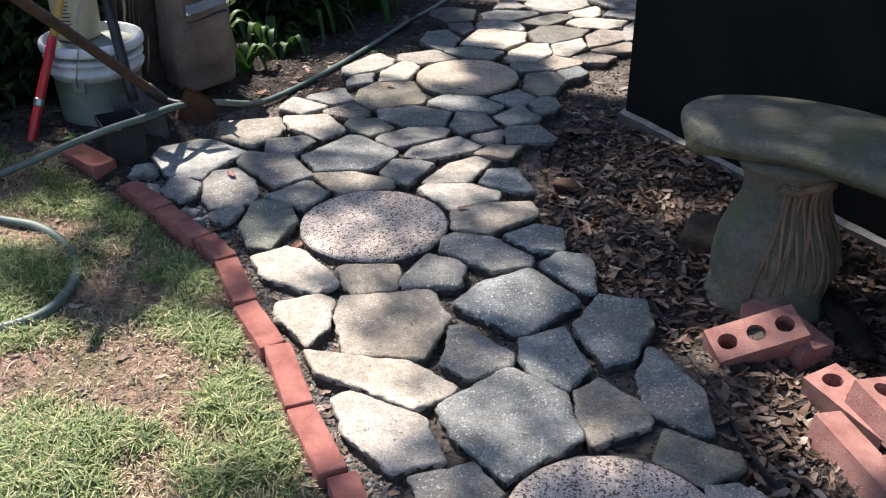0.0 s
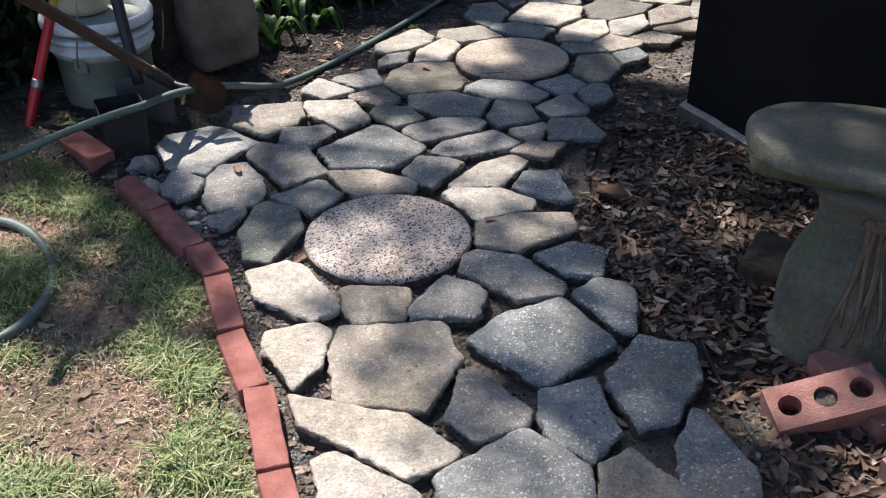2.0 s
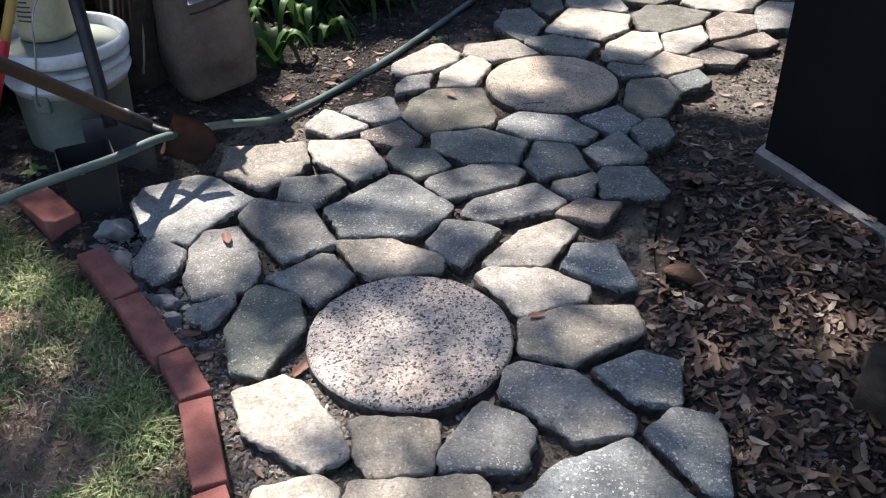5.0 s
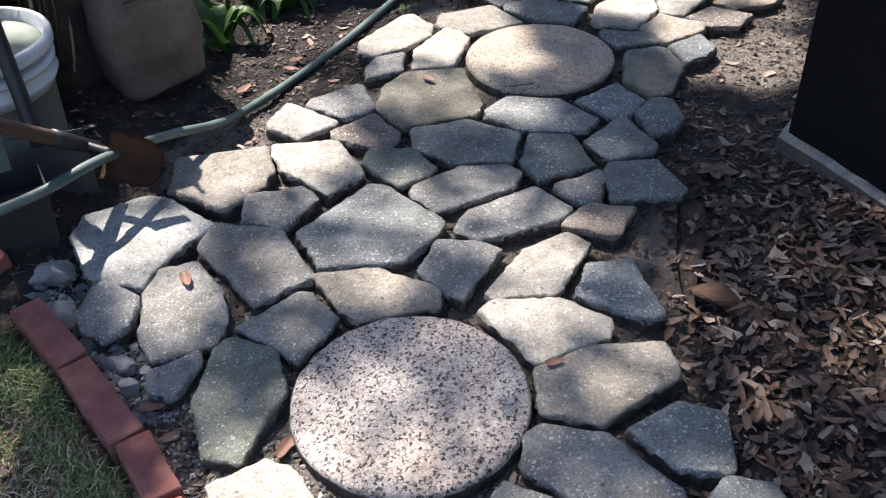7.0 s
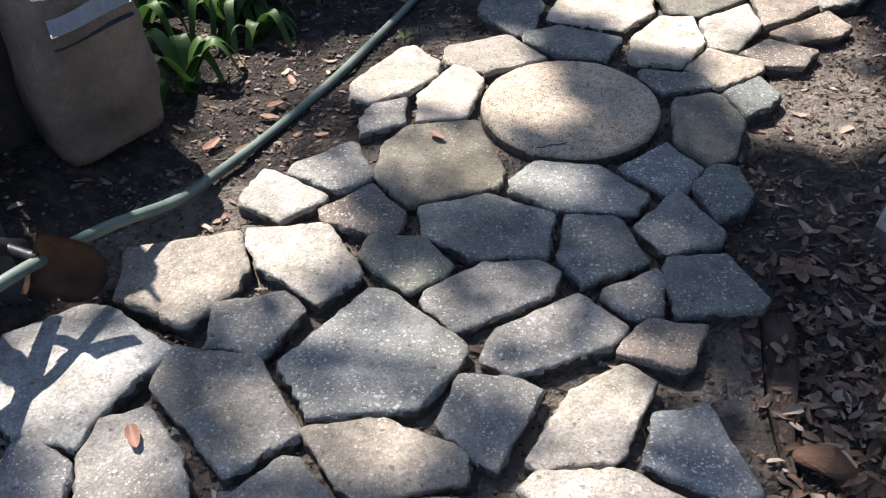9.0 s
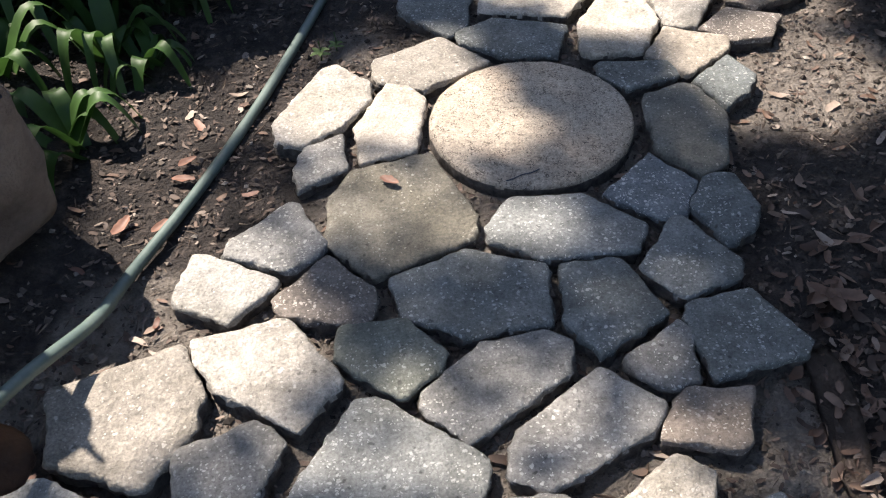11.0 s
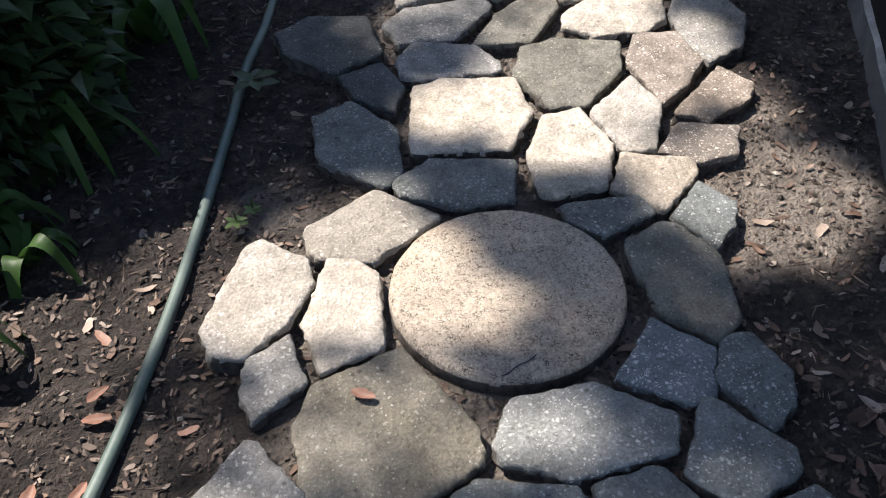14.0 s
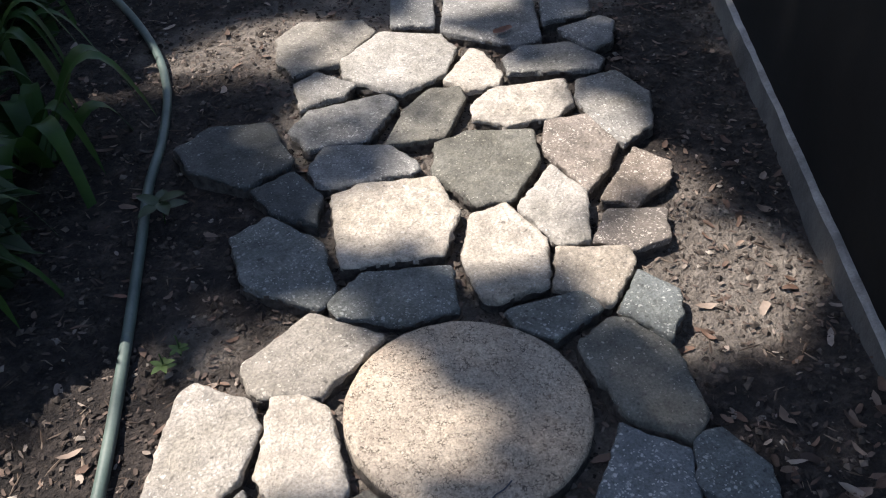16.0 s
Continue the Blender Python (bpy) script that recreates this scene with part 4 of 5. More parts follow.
# Those over 1.5 m tall stand out of view, added to block skylight.
for k, (x, y, r, h) in enumerate([(-1.22, 0.42, 0.3, 0.6), (-1.5, -0.1, 0.36, 0.75), (-1.25, 1.05, 0.36, 0.9), (-1.2, 1.65, 0.42, 1.0), (-0.8, 2.4, 0.4, 0.85), (-0.35, 3.1, 0.5, 0.8), (-0.52, 1.8, 0.32, 0.7), (-0.25, 2.45, 0.3, 0.7), (-2.1, 0.6, 0.6, 1.7), (-2.2, 1.6, 0.6, 1.8), (-2.3, -0.5, 0.6, 1.6), (-1.6, 2.7, 0.6, 1.6), (0.4, 3.7, 0.55, 1.2), (-0.48, 1.42, 0.26, 0.6)]):
    shrub(x, y, r, h, 40 + k)


# ---- live oak whose crown shades the path ----
CLEAR = [  # places on the ground where the sun comes through: x, y, half-widths
    (-0.43, -0.24, 0.11, 0.09), (-0.3, -0.4, 0.07, 0.08), (-0.4, 0.47, 0.07, 0.09), (-0.4, 0.17, 0.12, 0.09), (-0.3, 0.4, 0.09, 0.1), (1.2, -0.5, 0.05, 0.05),
    (-0.62, -1.45, 0.66, 0.34), (-0.15, -1.38, 0.28, 0.28), (-0.85, -0.68, 0.2, 0.11), (-0.04, -0.84, 0.12, 0.11), (0.03, -1.08, 0.1, 0.13), (0.19, -1.27, 0.16, 0.09), (0.2, -1.45, 0.13, 0.13),
    (-0.33, 0.05, 0.14, 0.13), (-0.15, 0.1, 0.11, 0.11), (-0.22, 0.27, 0.14, 0.1), (-0.34, 0.24, 0.08, 0.08),
    (0.01, 0.75, 0.13, 0.15), (0.15, 0.7, 0.11, 0.14), (0.26, 0.67, 0.11, 0.15), (0.18, 0.89, 0.13, 0.08),
    (0.58, 1.11, 0.15, 0.1), (0.67, 0.96, 0.14, 0.14), (0.82, 1.02, 0.14, 0.13), (0.95, 1.14, 0.16, 0.15), (0.97, 1.38, 0.16, 0.1), (0.8, 1.68, 0.17, 0.17), (0.52, 1.95, 0.26, 0.14), (0.94, 0.68, 0.2, 0.18), (-0.2, 0.8, 0.1, 0.13), (-0.12, 0.98, 0.1, 0.07), (-0.5, -0.3, 0.07, 0.05), (0.52, 1.1, 0.14, 0.09), (0.75, 1.1, 0.14, 0.14), (-0.68, 0.04, 0.07, 0.05), (0.73, 1.25, 0.12, 0.1), (0.9, 1.5, 0.12, 0.09), (1.08, 0.98, 0.09, 0.13), (1.09, 1.2, 0.07, 0.08), (0.98, 1.14, 0.09, 0.1), (0.76, 1.18, 0.13, 0.1), (0.92, 1.62, 0.12, 0.1), (0.86, 1.33, 0.13, 0.08), (1.1, 1.86, 0.14, 0.1),
    (1.2, -1.4, 0.14, 0.2), (1.62, -0.35, 0.1, 0.1), (1.0, -1.14, 0.12, 0.07), (-0.36, 0.74, 0.14, 0.2), (-0.6, 0.98, 0.16, 0.18), (-0.48, 1.18, 0.1, 0.1), (-0.3, 0.48, 0.06, 0.12), (0.37, -0.24, 0.1, 0.08), (0.35, -0.41, 0.12, 0.06), (0.3, -0.1, 0.06, 0.05), (0.28, 0.33, 0.08, 0.05), 
]
PARTIAL = [(1.0, -0.5, 0.14, 0.1), (0.46, -0.53, 0.12, 0.08), (0.09, 0.43, 0.17, 0.15), (-0.1, 0.38, 0.12, 0.1), (0.42, 0.3, 0.12, 0.06), (0.1, -0.7, 0.18, 0.12), (0.5, -1.42, 0.16, 0.14), (0.2, -1.0, 0.15, 0.14), (0.0, -0.3, 0.16, 0.1), (0.6, 1.5, 0.22, 0.14), (0.45, -0.95, 0.16, 0.14), (0.35, 0.3, 0.16, 0.06), (0.3, -0.08, 0.16, 0.08), (0.1, -0.1, 0.14, 0.12), (0.3, 0.54, 0.12, 0.08), (0.25, 1.95, 0.2, 0.12), (-0.44, -0.12, 0.14, 0.1), (-0.2, 0.5, 0.12, 0.12)]


DIM = [(1.1, -0.35, 0.3, 0.3), (0.62, -0.76, 0.14, 0.14), (0.54, -0.98, 0.13, 0.12), (0.3, 0.15, 0.32, 0.13), (0.66, 0.25, 0.22, 0.28), (-0.14, -0.24, 0.28, 0.12), (0.52, -0.3, 0.09, 0.12), (-0.17, -0.58, 0.12, 0.14), (0.06, 0.06, 0.12, 0.1), (0.6, -1.1, 0.22, 0.14), (-0.66, -0.2, 0.1, 0.16), (0.2, 1.39, 0.26, 0.2), (0.03, -0.03, 0.13, 0.1), (-0.45, -1.02, 0.15, 0.1), (-0.3, -0.8, 0.14, 0.14), (0.95, 0.3, 0.25, 0.25), (0.15, -0.5, 0.12, 0.07)]


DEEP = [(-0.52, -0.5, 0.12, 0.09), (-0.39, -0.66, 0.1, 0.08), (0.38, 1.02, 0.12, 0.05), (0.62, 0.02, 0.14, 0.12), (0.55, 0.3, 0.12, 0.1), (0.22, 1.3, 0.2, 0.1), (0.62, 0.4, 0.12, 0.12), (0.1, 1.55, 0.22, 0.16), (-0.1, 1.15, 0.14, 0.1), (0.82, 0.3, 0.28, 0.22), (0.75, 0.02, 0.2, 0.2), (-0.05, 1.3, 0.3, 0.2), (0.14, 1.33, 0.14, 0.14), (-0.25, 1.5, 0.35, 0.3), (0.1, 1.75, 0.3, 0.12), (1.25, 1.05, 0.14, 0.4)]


def openness(x, y):
    """How much of the crown is missing where its shadow falls at x, y."""
    u = 0.06 * noise.noise(Vector((x * 6, y * 6, 2))) + 0.03 * noise.noise(Vector((x * 17, y * 17, 5)))
    for cx, cy, rx, ry in CLEAR:
        if math.hypot((x - cx) / rx, (y - cy) / ry) < 1.1 + u * 4:
            return 1.0
    for cx, cy, rx, ry in DEEP:
        if math.hypot((x - cx) / rx, (y - cy) / ry) < 1.0 + u * 4:
            return 0.0
    for cx, cy, rx, ry in PARTIAL:
        if math.hypot((x - cx) / rx, (y - cy) / ry) < 1.05 + u * 4:
            return 0.78
    for cx, cy, rx, ry in DIM:
        if math.hypot((x - cx) / rx, (y - cy) / ry) < 1.0 + u * 4:
            return 0.2
    near = ease((0.5 - y) / 0.5) * ease((x + 1.0) / 0.2) * (1 - 0.7 * ease((x - 0.6) / 0.25)) * (1 - 0.6 * ease((x - 0.4) / 0.2) * ease((y + 0.2) / 0.3))
    far = (1 - ease((0.5 - y) / 0.5)) * (0.06 + 3.0 * u) * ease((x - 0.2 - 0.15 * (y - 1)) / 0.3)
    return max(0.0, near * (0.57 + 2.5 * u) + far)


def oak():
    rng = random.Random(5)
    e = thing("oak_tree", (-3.4, 4.6, 0), "spreading live oak whose leafy crown shades the whole path", "tree")
    e_at = Vector((-3.4, 4.6, 0))
    part("trunk", tube([(0, 0, -0.2), (0.05, 0, 0.8), (0.2, -0.1, 2.4), (0.45, -0.3, 4.6)], 0.3, 24, 0.15, (0.36, 0.22)), BARK, e)
    slope = Vector((SUN.x / SUN.z, SUN.y / SUN.z, 0))
    for gx, gy, z in ((-2.3, -0.6, 7.8), (-1.9, 1.2, 7.4), (-0.9, 3.4, 7.9), (0.6, 3.7, 8.0), (-1.6, -2.2, 8.0)):
        t = Vector((gx, gy, z)) + slope * z - e_at
        s = Vector((0.43, -0.28, 4.3))
        part("limb", tube([s, s.lerp(t, 0.4) + Vector((0, 0, 0.35)), s.lerp(t, 0.75) + Vector((0, 0, 0.25)), t], 0.1, 12, 0.15, (0.15, 0.04)), BARK, e)
    verts, faces = [], []
    for k in range(215000):
        gx, gy, z = rng.uniform(-3.6, 3.9), rng.uniform(-4.2, 4.6), rng.uniform(6.6, 8.2)
        if math.hypot((gx - 0.1) / 3.3, (gy - 0.2) / 3.9) > 1 + 0.3 * noise.noise(Vector((gx, gy, z * 0.6))):
            continue
        share = openness(gx, gy)
        if rng.random() < share or (k >= 150000 and share > 0.12):
            continue
        c = Vector((gx, gy, 0)) + slope * z + Vector((0, 0, z)) - e_at
        out = Vector((rng.uniform(-1, 1), rng.uniform(-1, 1), rng.uniform(-0.5, 0.5))).normalized()
        side = out.cross(Vector((rng.uniform(-0.6, 0.6), rng.uniform(-0.6, 0.6), 1))).normalized()
        length, w = rng.uniform(0.05, 0.1), rng.uniform(0.018, 0.032)
        b = len(verts)
        verts += [c - out * length / 2, c + side * w, c + out * length / 2, c - side * w]
        faces.append((b, b + 1, b + 2, b + 3))
    mesh = bpy.data.meshes.new("crown")
    mesh.from_pydata(verts, [], faces)
    mesh.materials.append(CROWN_LEAF)
    ob = new("crown", mesh)
    ob.parent = e


oak()


# ---- stone path ----
path_bed = thing("pavement", (0, 0, 0), "winding path of irregular grey and tan cast stones", "stone path", kind="structure")
OUTLINES = []


def rounded(corners, rounds=2, cut=0.17):
    for _ in range(rounds):
        out = []
        for i, p in enumerate(corners):
            q = corners[(i + 1) % len(corners)]
            out += [p.lerp(q, cut), p.lerp(q, 1 - cut)]
        corners = out
    return corners


def finer(line, step):
    out = []
    for i, p in enumerate(line):
        q = line[(i + 1) % len(line)]
        n = max(1, round((q - p).length / step))
        out += [p.lerp(q, k / n) for k in range(n)]
    return out


def caked_shaded_sides(ob, level):
    """The rough sides of a stone below its worn top carry soil, and shade as colour."""
    ob.data.materials.append(CAKED_SHADE)
    for p in ob.data.polygons:
        if p.center.z < level + 0.004 * noise.noise(p.center * 60):
            p.material_index = 1


def paver(tone, x, y, *corners):
    """A cast stone with worn edges; corners in centimetres about its middle."""
    seed = len(OUTLINES)
    base = [Vector((a / 100, b / 100, 0)) for a, b in corners]
    OUTLINES.append((x, y, max(p.length for p in base), base))
    dense = []
    for i, p in enumerate(base):
        q = base[(i + 1) % len(base)]
        grow = 1.0 + 0.004 / max(0.03, p.length)
        dense.append(p * grow)
        if (q - p).length > 0.07:
            m = (p + q) / 2
            dense.append(m + m.normalized() * 0.004 * noise.noise(Vector((seed * 3.7, i * 1.9, 0))))
    line = finer(rounded(rounded(dense, 1, 0.11), 1, 0.25), 0.0095)
    top = 0.063 + 0.005 * noise.noise(Vector((seed * 2.3, 7.7, 0)))
    tilt = Vector((noise.noise(Vector((seed * 1.7, 0, 0))), noise.noise(Vector((0, seed * 1.3, 0))), 0)) * 0.03
    rings = []
    for z, inset, wob in ((-0.03, 0.001, 0.006), (top - 0.036, 0.002, 0.011), (top - 0.024, 0.001, 0.011), (top - 0.014, 0.0, 0.009), (top - 0.006, 0.0, 0.007), (top - 0.002, 0.0015, 0.005), (top, 0.005, 0.003), (top + 0.0008, 0.014, 0.0015)):
        row = []
        for p in line:
            n = p.normalized()
            j = wob * (noise.noise(Vector((p.x * 60 + seed, p.y * 60, z * 90))) - max(0.0, 1.6 * noise.noise(Vector((p.x * 38, p.y * 38 + seed, 4))) - 0.5))
            q = p - n * min(inset, p.length * 0.6) + n * j
            row.append(Vector((q.x, q.y, z + (tilt.dot(q) if z > 0 else 0) + (0.0015 * noise.noise(Vector((q.x * 20, q.y * 20, seed))) if z > 0 else 0))))
        rings.append(row)
    inner = [Vector((p.x * 0.45, p.y * 0.45, top + 0.001 + tilt.dot(p) * 0.45 + 0.003 * noise.noise(Vector((p.x * 12, p.y * 12, seed))))) for p in rings[-1]]
    bm = ring_loft(rings + [inner], True, True)
    ob = part("paving_stone", bm, STONE[tone], path_bed)
    caked_shaded_sides(ob, top - 0.011)
    ob.location = (x, y, 0)
    return ob


def round_slab(x, y, radius, mat, label, seed):
    n = 72
    top = 0.064
    rings = []
    for z, inset in ((-0.03, -0.002), (top - 0.016, 0.0), (top - 0.011, 0.0), (top - 0.004, 0.002), (top, 0.007), (top + 0.0005, 0.03), (top + 0.001, radius * 0.5)):
        rings.append([Vector(((radius - inset) * math.cos(2 * math.pi * i / n), (radius - inset) * math.sin(2 * math.pi * i / n), z)) for i in range(n)])
    for row in rings[1:]:
        for p in row:
            p += noise.noise_vector(p * 40 + Vector((seed, 0, 0))) * 0.0022
    OUTLINES.append((x, y, radius, [Vector((radius * math.cos(a / 2), radius * math.sin(a / 2), 0)) for a in range(13)]))
    ob = part("paving_stone", ring_loft(rings), mat, path_bed, label)
    caked_shaded_sides(ob, top - 0.012)
    ob.location = (x, y, 0)


round_slab(0.1405, -0.602, 0.202, GRANITE, "round pale stepping stone of speckled exposed aggregate", 3)
round_slab(0.366, 0.619, 0.197, SAND_CAST, "round tan stepping stone of sandy concrete", 9)
round_slab(0.674, -1.706, 0.2, GRANITE, "round speckled stepping stone beside a mossy stone", 14)
paver("white", -0.024, -0.846, (-8.2, -4.7), (6.6, -12.0), (11.4, -6.9), (8.4, -1.4), (0.2, 8.8), (-5.1, 10.9), (-13.3, 5.3))
paver("green", -0.159, -0.597, (-6.3, 9.8), (-6.6, -3.3), (-1.9, -14.4), (4.9, -15.3), (8.8, 0.4), (5.0, 10.1), (-3.9, 12.7))
paver("grey", -0.272, -0.569, (-3.0, -4.3), (1.9, -5.0), (3.9, 3.0), (2.4, 6.3), (-5.2, -0.0))
paver("grey", -0.309, -0.398, (-8.7, 3.6), (-6.0, -7.8), (-1.4, -14.3), (9.0, -9.0), (9.5, -2.9), (6.4, 5.4), (-0.9, 13.8), (-8.0, 11.1))
paver("grey", -0.455, -0.408, (-2.2, -5.9), (2.5, -8.0), (6.1, -3.8), (5.7, 3.7), (-2.5, 8.9), (-4.9, 6.9), (-5.0, -1.6))
paver("ice", -0.471, -0.187, (-5.1, -13.1), (6.8, -15.9), (7.5, -9.6), (15.8, 4.7), (4.1, 13.2), (-2.2, 14.4), (-13.5, 6.6), (-13.6, -0.6))
paver("grey", -0.215, -0.237, (-11.4, 1.3), (4.0, -14.7), (14.2, -5.9), (4.2, 8.9), (-10.9, 10.4))
paver("blue", 0.032, -0.130, (-17.4, -3.4), (-10.2, -14.2), (6.3, -11.6), (12.7, -1.9), (13.2, 2.2), (-0.1, 14.2), (-4.5, 14.8))
paver("tan", -0.327, 0.036, (-12.0, -5.9), (1.9, -12.7), (8.6, -3.6), (9.6, 2.4), (5.8, 12.9), (-14.0, 6.8))
paver("white", -0.158, 0.095, (-9.5, 3.4), (-5.5, -3.3), (6.2, -12.6), (13.3, -4.1), (5.1, 9.5), (-9.7, 7.2))
paver("grey", -0.194, -0.069, (-6.9, -5.8), (2.8, -8.0), (8.4, 2.7), (3.9, 7.4), (-8.2, 3.7))
paver("tan", 0.052, -0.343, (-6.3, -4.9), (-2.7, -7.5), (12.4, -3.3), (11.6, 2.7), (-1.3, 7.8), (-13.7, 5.2))
paver("grey", -0.085, -0.432, (-3.7, -5.5), (2.0, -9.6), (5.3, -3.4), (7.5, 2.0), (1.3, 8.7), (-1.3, 9.0), (-11.1, -1.3))
paver("grey", 0.197, -0.253, (-7.6, -2.5), (-2.2, -7.5), (1.9, -10.6), (8.9, 5.2), (3.7, 7.7), (-4.8, 7.7))
paver("white", 0.354, -0.256, (-7.7, -9.4), (3.7, -7.7), (11.0, 7.8), (5.9, 11.5), (-2.7, 5.7), (-10.0, -8.0))
paver("blue", 0.508, -0.315, (3.7, -8.1), (8.0, -6.6), (2.8, 9.8), (-5.9, 7.2), (-8.4, -2.2))
paver("white", 0.371, -0.408, (-2.2, -11.0), (11.1, -3.8), (11.6, 1.1), (2.6, 6.1), (-10.0, 5.3), (-12.9, 2.2))
paver("tan", 0.480, -0.537, (-12.4, -9.0), (-2.3, -11.0), (10.9, -0.3), (11.3, 3.3), (9.2, 8.6), (-3.2, 7.1), (-13.6, 1.2))
paver("grey", 0.436, -0.744, (-10.4, -0.3), (-2.9, -5.1), (3.1, -9.8), (12.8, -7.0), (13.2, -2.4), (2.8, 8.1), (-7.8, 9.9), (-10.8, 6.6))
paver("blue", 0.590, -0.666, (-2.1, -6.6), (6.2, -7.0), (6.7, 5.1), (-1.1, 7.4), (-9.7, 1.2))
paver("grey", 0.325, -0.858, (-8.9, -4.0), (-7.6, -7.9), (6.1, -5.9), (7.5, 2.0), (5.8, 5.9), (-2.9, 9.7))
paver("tan", 0.156, -0.883, (-5.9, -3.1), (-2.5, -8.4), (7.8, -5.8), (7.8, 1.2), (7.3, 6.6), (-6.4, 5.6), (-8.2, 3.9))
paver("blue", 0.674, -0.830, (0.2, -9.9), (4.2, -10.5), (4.8, 1.3), (3.6, 7.6), (-3.7, 9.2), (-9.2, 2.2))
paver("blue", 0.515, -0.962, (-14.7, -3.4), (2.3, -16.5), (16.2, -0.9), (4.5, 14.3), (-8.2, 6.5))
paver("tan", 0.238, -1.060, (-13.7, -0.6), (-9.6, -15.3), (8.2, -15.7), (13.1, 0.5), (9.0, 10.2), (7.2, 12.5), (-14.1, 8.5))
paver("white", 0.034, -1.053, (-7.3, -1.2), (2.5, -13.2), (6.1, -4.2), (5.8, 6.2), (1.1, 8.4), (-8.2, 4.1))
paver("blue", 0.736, -1.082, (-8.7, 1.0), (-8.3, -3.1), (-3.1, -14.1), (3.6, -11.5), (9.6, 1.8), (9.0, 12.0), (-2.0, 13.9))
paver("blue", 0.586, -1.208, (-6.3, 0.6), (-4.0, -6.4), (3.8, -10.8), (8.6, -2.8), (4.3, 12.4), (-6.4, 7.0))
paver("grey", 0.426, -1.186, (-7.1, -4.5), (-0.9, -10.1), (7.9, -4.8), (8.9, -0.6), (-2.7, 10.4), (-6.1, 9.6))
paver("white", 0.229, -1.285, (-13.3, 0.3), (-3.2, -4.0), (7.7, -10.3), (14.4, -6.0), (16.5, -2.3), (5.3, 6.2), (-9.6, 7.5), (-17.8, 8.7))
paver("white", 0.247, -1.449, (-6.5, -2.6), (3.2, -12.3), (13.3, -8.8), (8.3, 3.9), (-7.2, 11.3), (-11.1, 8.4))
paver("blue", 0.512, -1.418, (-12.4, -4.8), (-2.3, -16.6), (8.9, -7.8), (13.0, -3.7), (10.2, 10.2), (-1.3, 18.4), (-16.2, 4.4))
paver("tan", 0.693, -1.368, (-6.2, -1.9), (-3.8, -11.8), (9.2, -3.8), (7.7, 2.3), (-0.6, 10.0), (-6.2, 5.3))
paver("grey", 0.831, -1.299, (-6.3, 4.7), (-6.4, -6.5), (2.4, -13.8), (6.4, -12.8), (7.1, -0.5), (-0.5, 14.2), (-2.8, 14.7))
paver("moss", 0.853, -1.508, (-9.2, -1.2), (-0.6, -7.4), (7.7, -1.9), (7.5, 1.9), (-5.5, 8.6))
paver("grey", 0.407, -1.603, (-7.2, -4.4), (6.7, -3.7), (7.7, -1.0), (2.5, 6.6), (-9.7, 2.6))
paver("grey", 0.894, -1.613, (-4.7, -2.4), (1.6, -4.9), (6.1, 0.1), (1.7, 4.1), (-4.6, 3.1))
paver("white", -0.221, 0.280, (-7.1, -0.9), (-6.5, -3.4), (1.8, -8.7), (8.9, -2.4), (9.8, 0.0), (-2.5, 7.6), (-4.4, 7.7))
paver("grey", -0.116, 0.372, (-9.3, 0.3), (-9.7, -2.4), (0.3, -8.1), (6.4, -5.2), (7.5, -1.9), (3.4, 8.1), (1.4, 9.2))
paver("brown", -0.036, 0.216, (-9.7, 1.6), (-7.9, -2.4), (4.3, -6.2), (6.2, -4.7), (7.2, 1.2), (-0.2, 10.5))
paver("moss", 0.081, 0.406, (-11.3, 5.3), (-12.3, -6.0), (-4.9, -15.3), (12.9, -9.0), (14.3, -2.9), (8.1, 15.4), (-6.9, 12.4))
paver("slate", 0.184, 0.193, (-11.3, -3.1), (-1.5, -8.8), (11.8, -8.2), (13.5, 4.4), (0.4, 9.9), (-12.8, 5.7))
paver("green", 0.053, 0.092, (-9.2, 0.4), (0.2, -9.0), (6.6, -3.9), (7.9, -0.8), (2.6, 6.5), (-8.0, 6.9))
paver("grey", 0.200, 0.028, (8.2, 7.2), (-1.6, 6.3), (-11.4, -1.2), (-12.2, -4.0), (-6.0, -11.3), (10.5, -1.6), (12.4, 4.5))
paver("grey", 0.301, -0.090, (-10.0, 1.1), (-11.6, -5.5), (-6.1, -8.4), (10.2, -1.2), (12.7, 3.2), (4.8, 10.8))
paver("brown", 0.479, -0.097, (-5.9, 1.0), (-7.6, -2.0), (2.4, -5.4), (4.4, -4.3), (8.1, 4.5), (-1.4, 6.2))
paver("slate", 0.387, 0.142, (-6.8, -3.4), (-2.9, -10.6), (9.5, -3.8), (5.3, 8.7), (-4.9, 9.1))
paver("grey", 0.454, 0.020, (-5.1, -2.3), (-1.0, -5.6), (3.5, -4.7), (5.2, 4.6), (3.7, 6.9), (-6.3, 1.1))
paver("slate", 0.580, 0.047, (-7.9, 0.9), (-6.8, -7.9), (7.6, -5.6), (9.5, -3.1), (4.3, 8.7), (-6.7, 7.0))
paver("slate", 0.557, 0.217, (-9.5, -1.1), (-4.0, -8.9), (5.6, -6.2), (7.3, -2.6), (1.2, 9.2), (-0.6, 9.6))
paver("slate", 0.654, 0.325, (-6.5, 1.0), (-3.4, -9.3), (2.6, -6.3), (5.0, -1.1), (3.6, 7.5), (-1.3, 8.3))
paver("blue", 0.350, 0.319, (-11.4, -1.4), (-3.9, -7.3), (12.2, -7.5), (15.2, -1.9), (6.2, 7.4), (-6.6, 8.5), (-11.7, 2.1))
paver("blue", 0.547, 0.377, (-10.0, 1.2), (-1.7, -6.8), (3.0, -6.2), (7.3, 1.2), (1.4, 10.6))
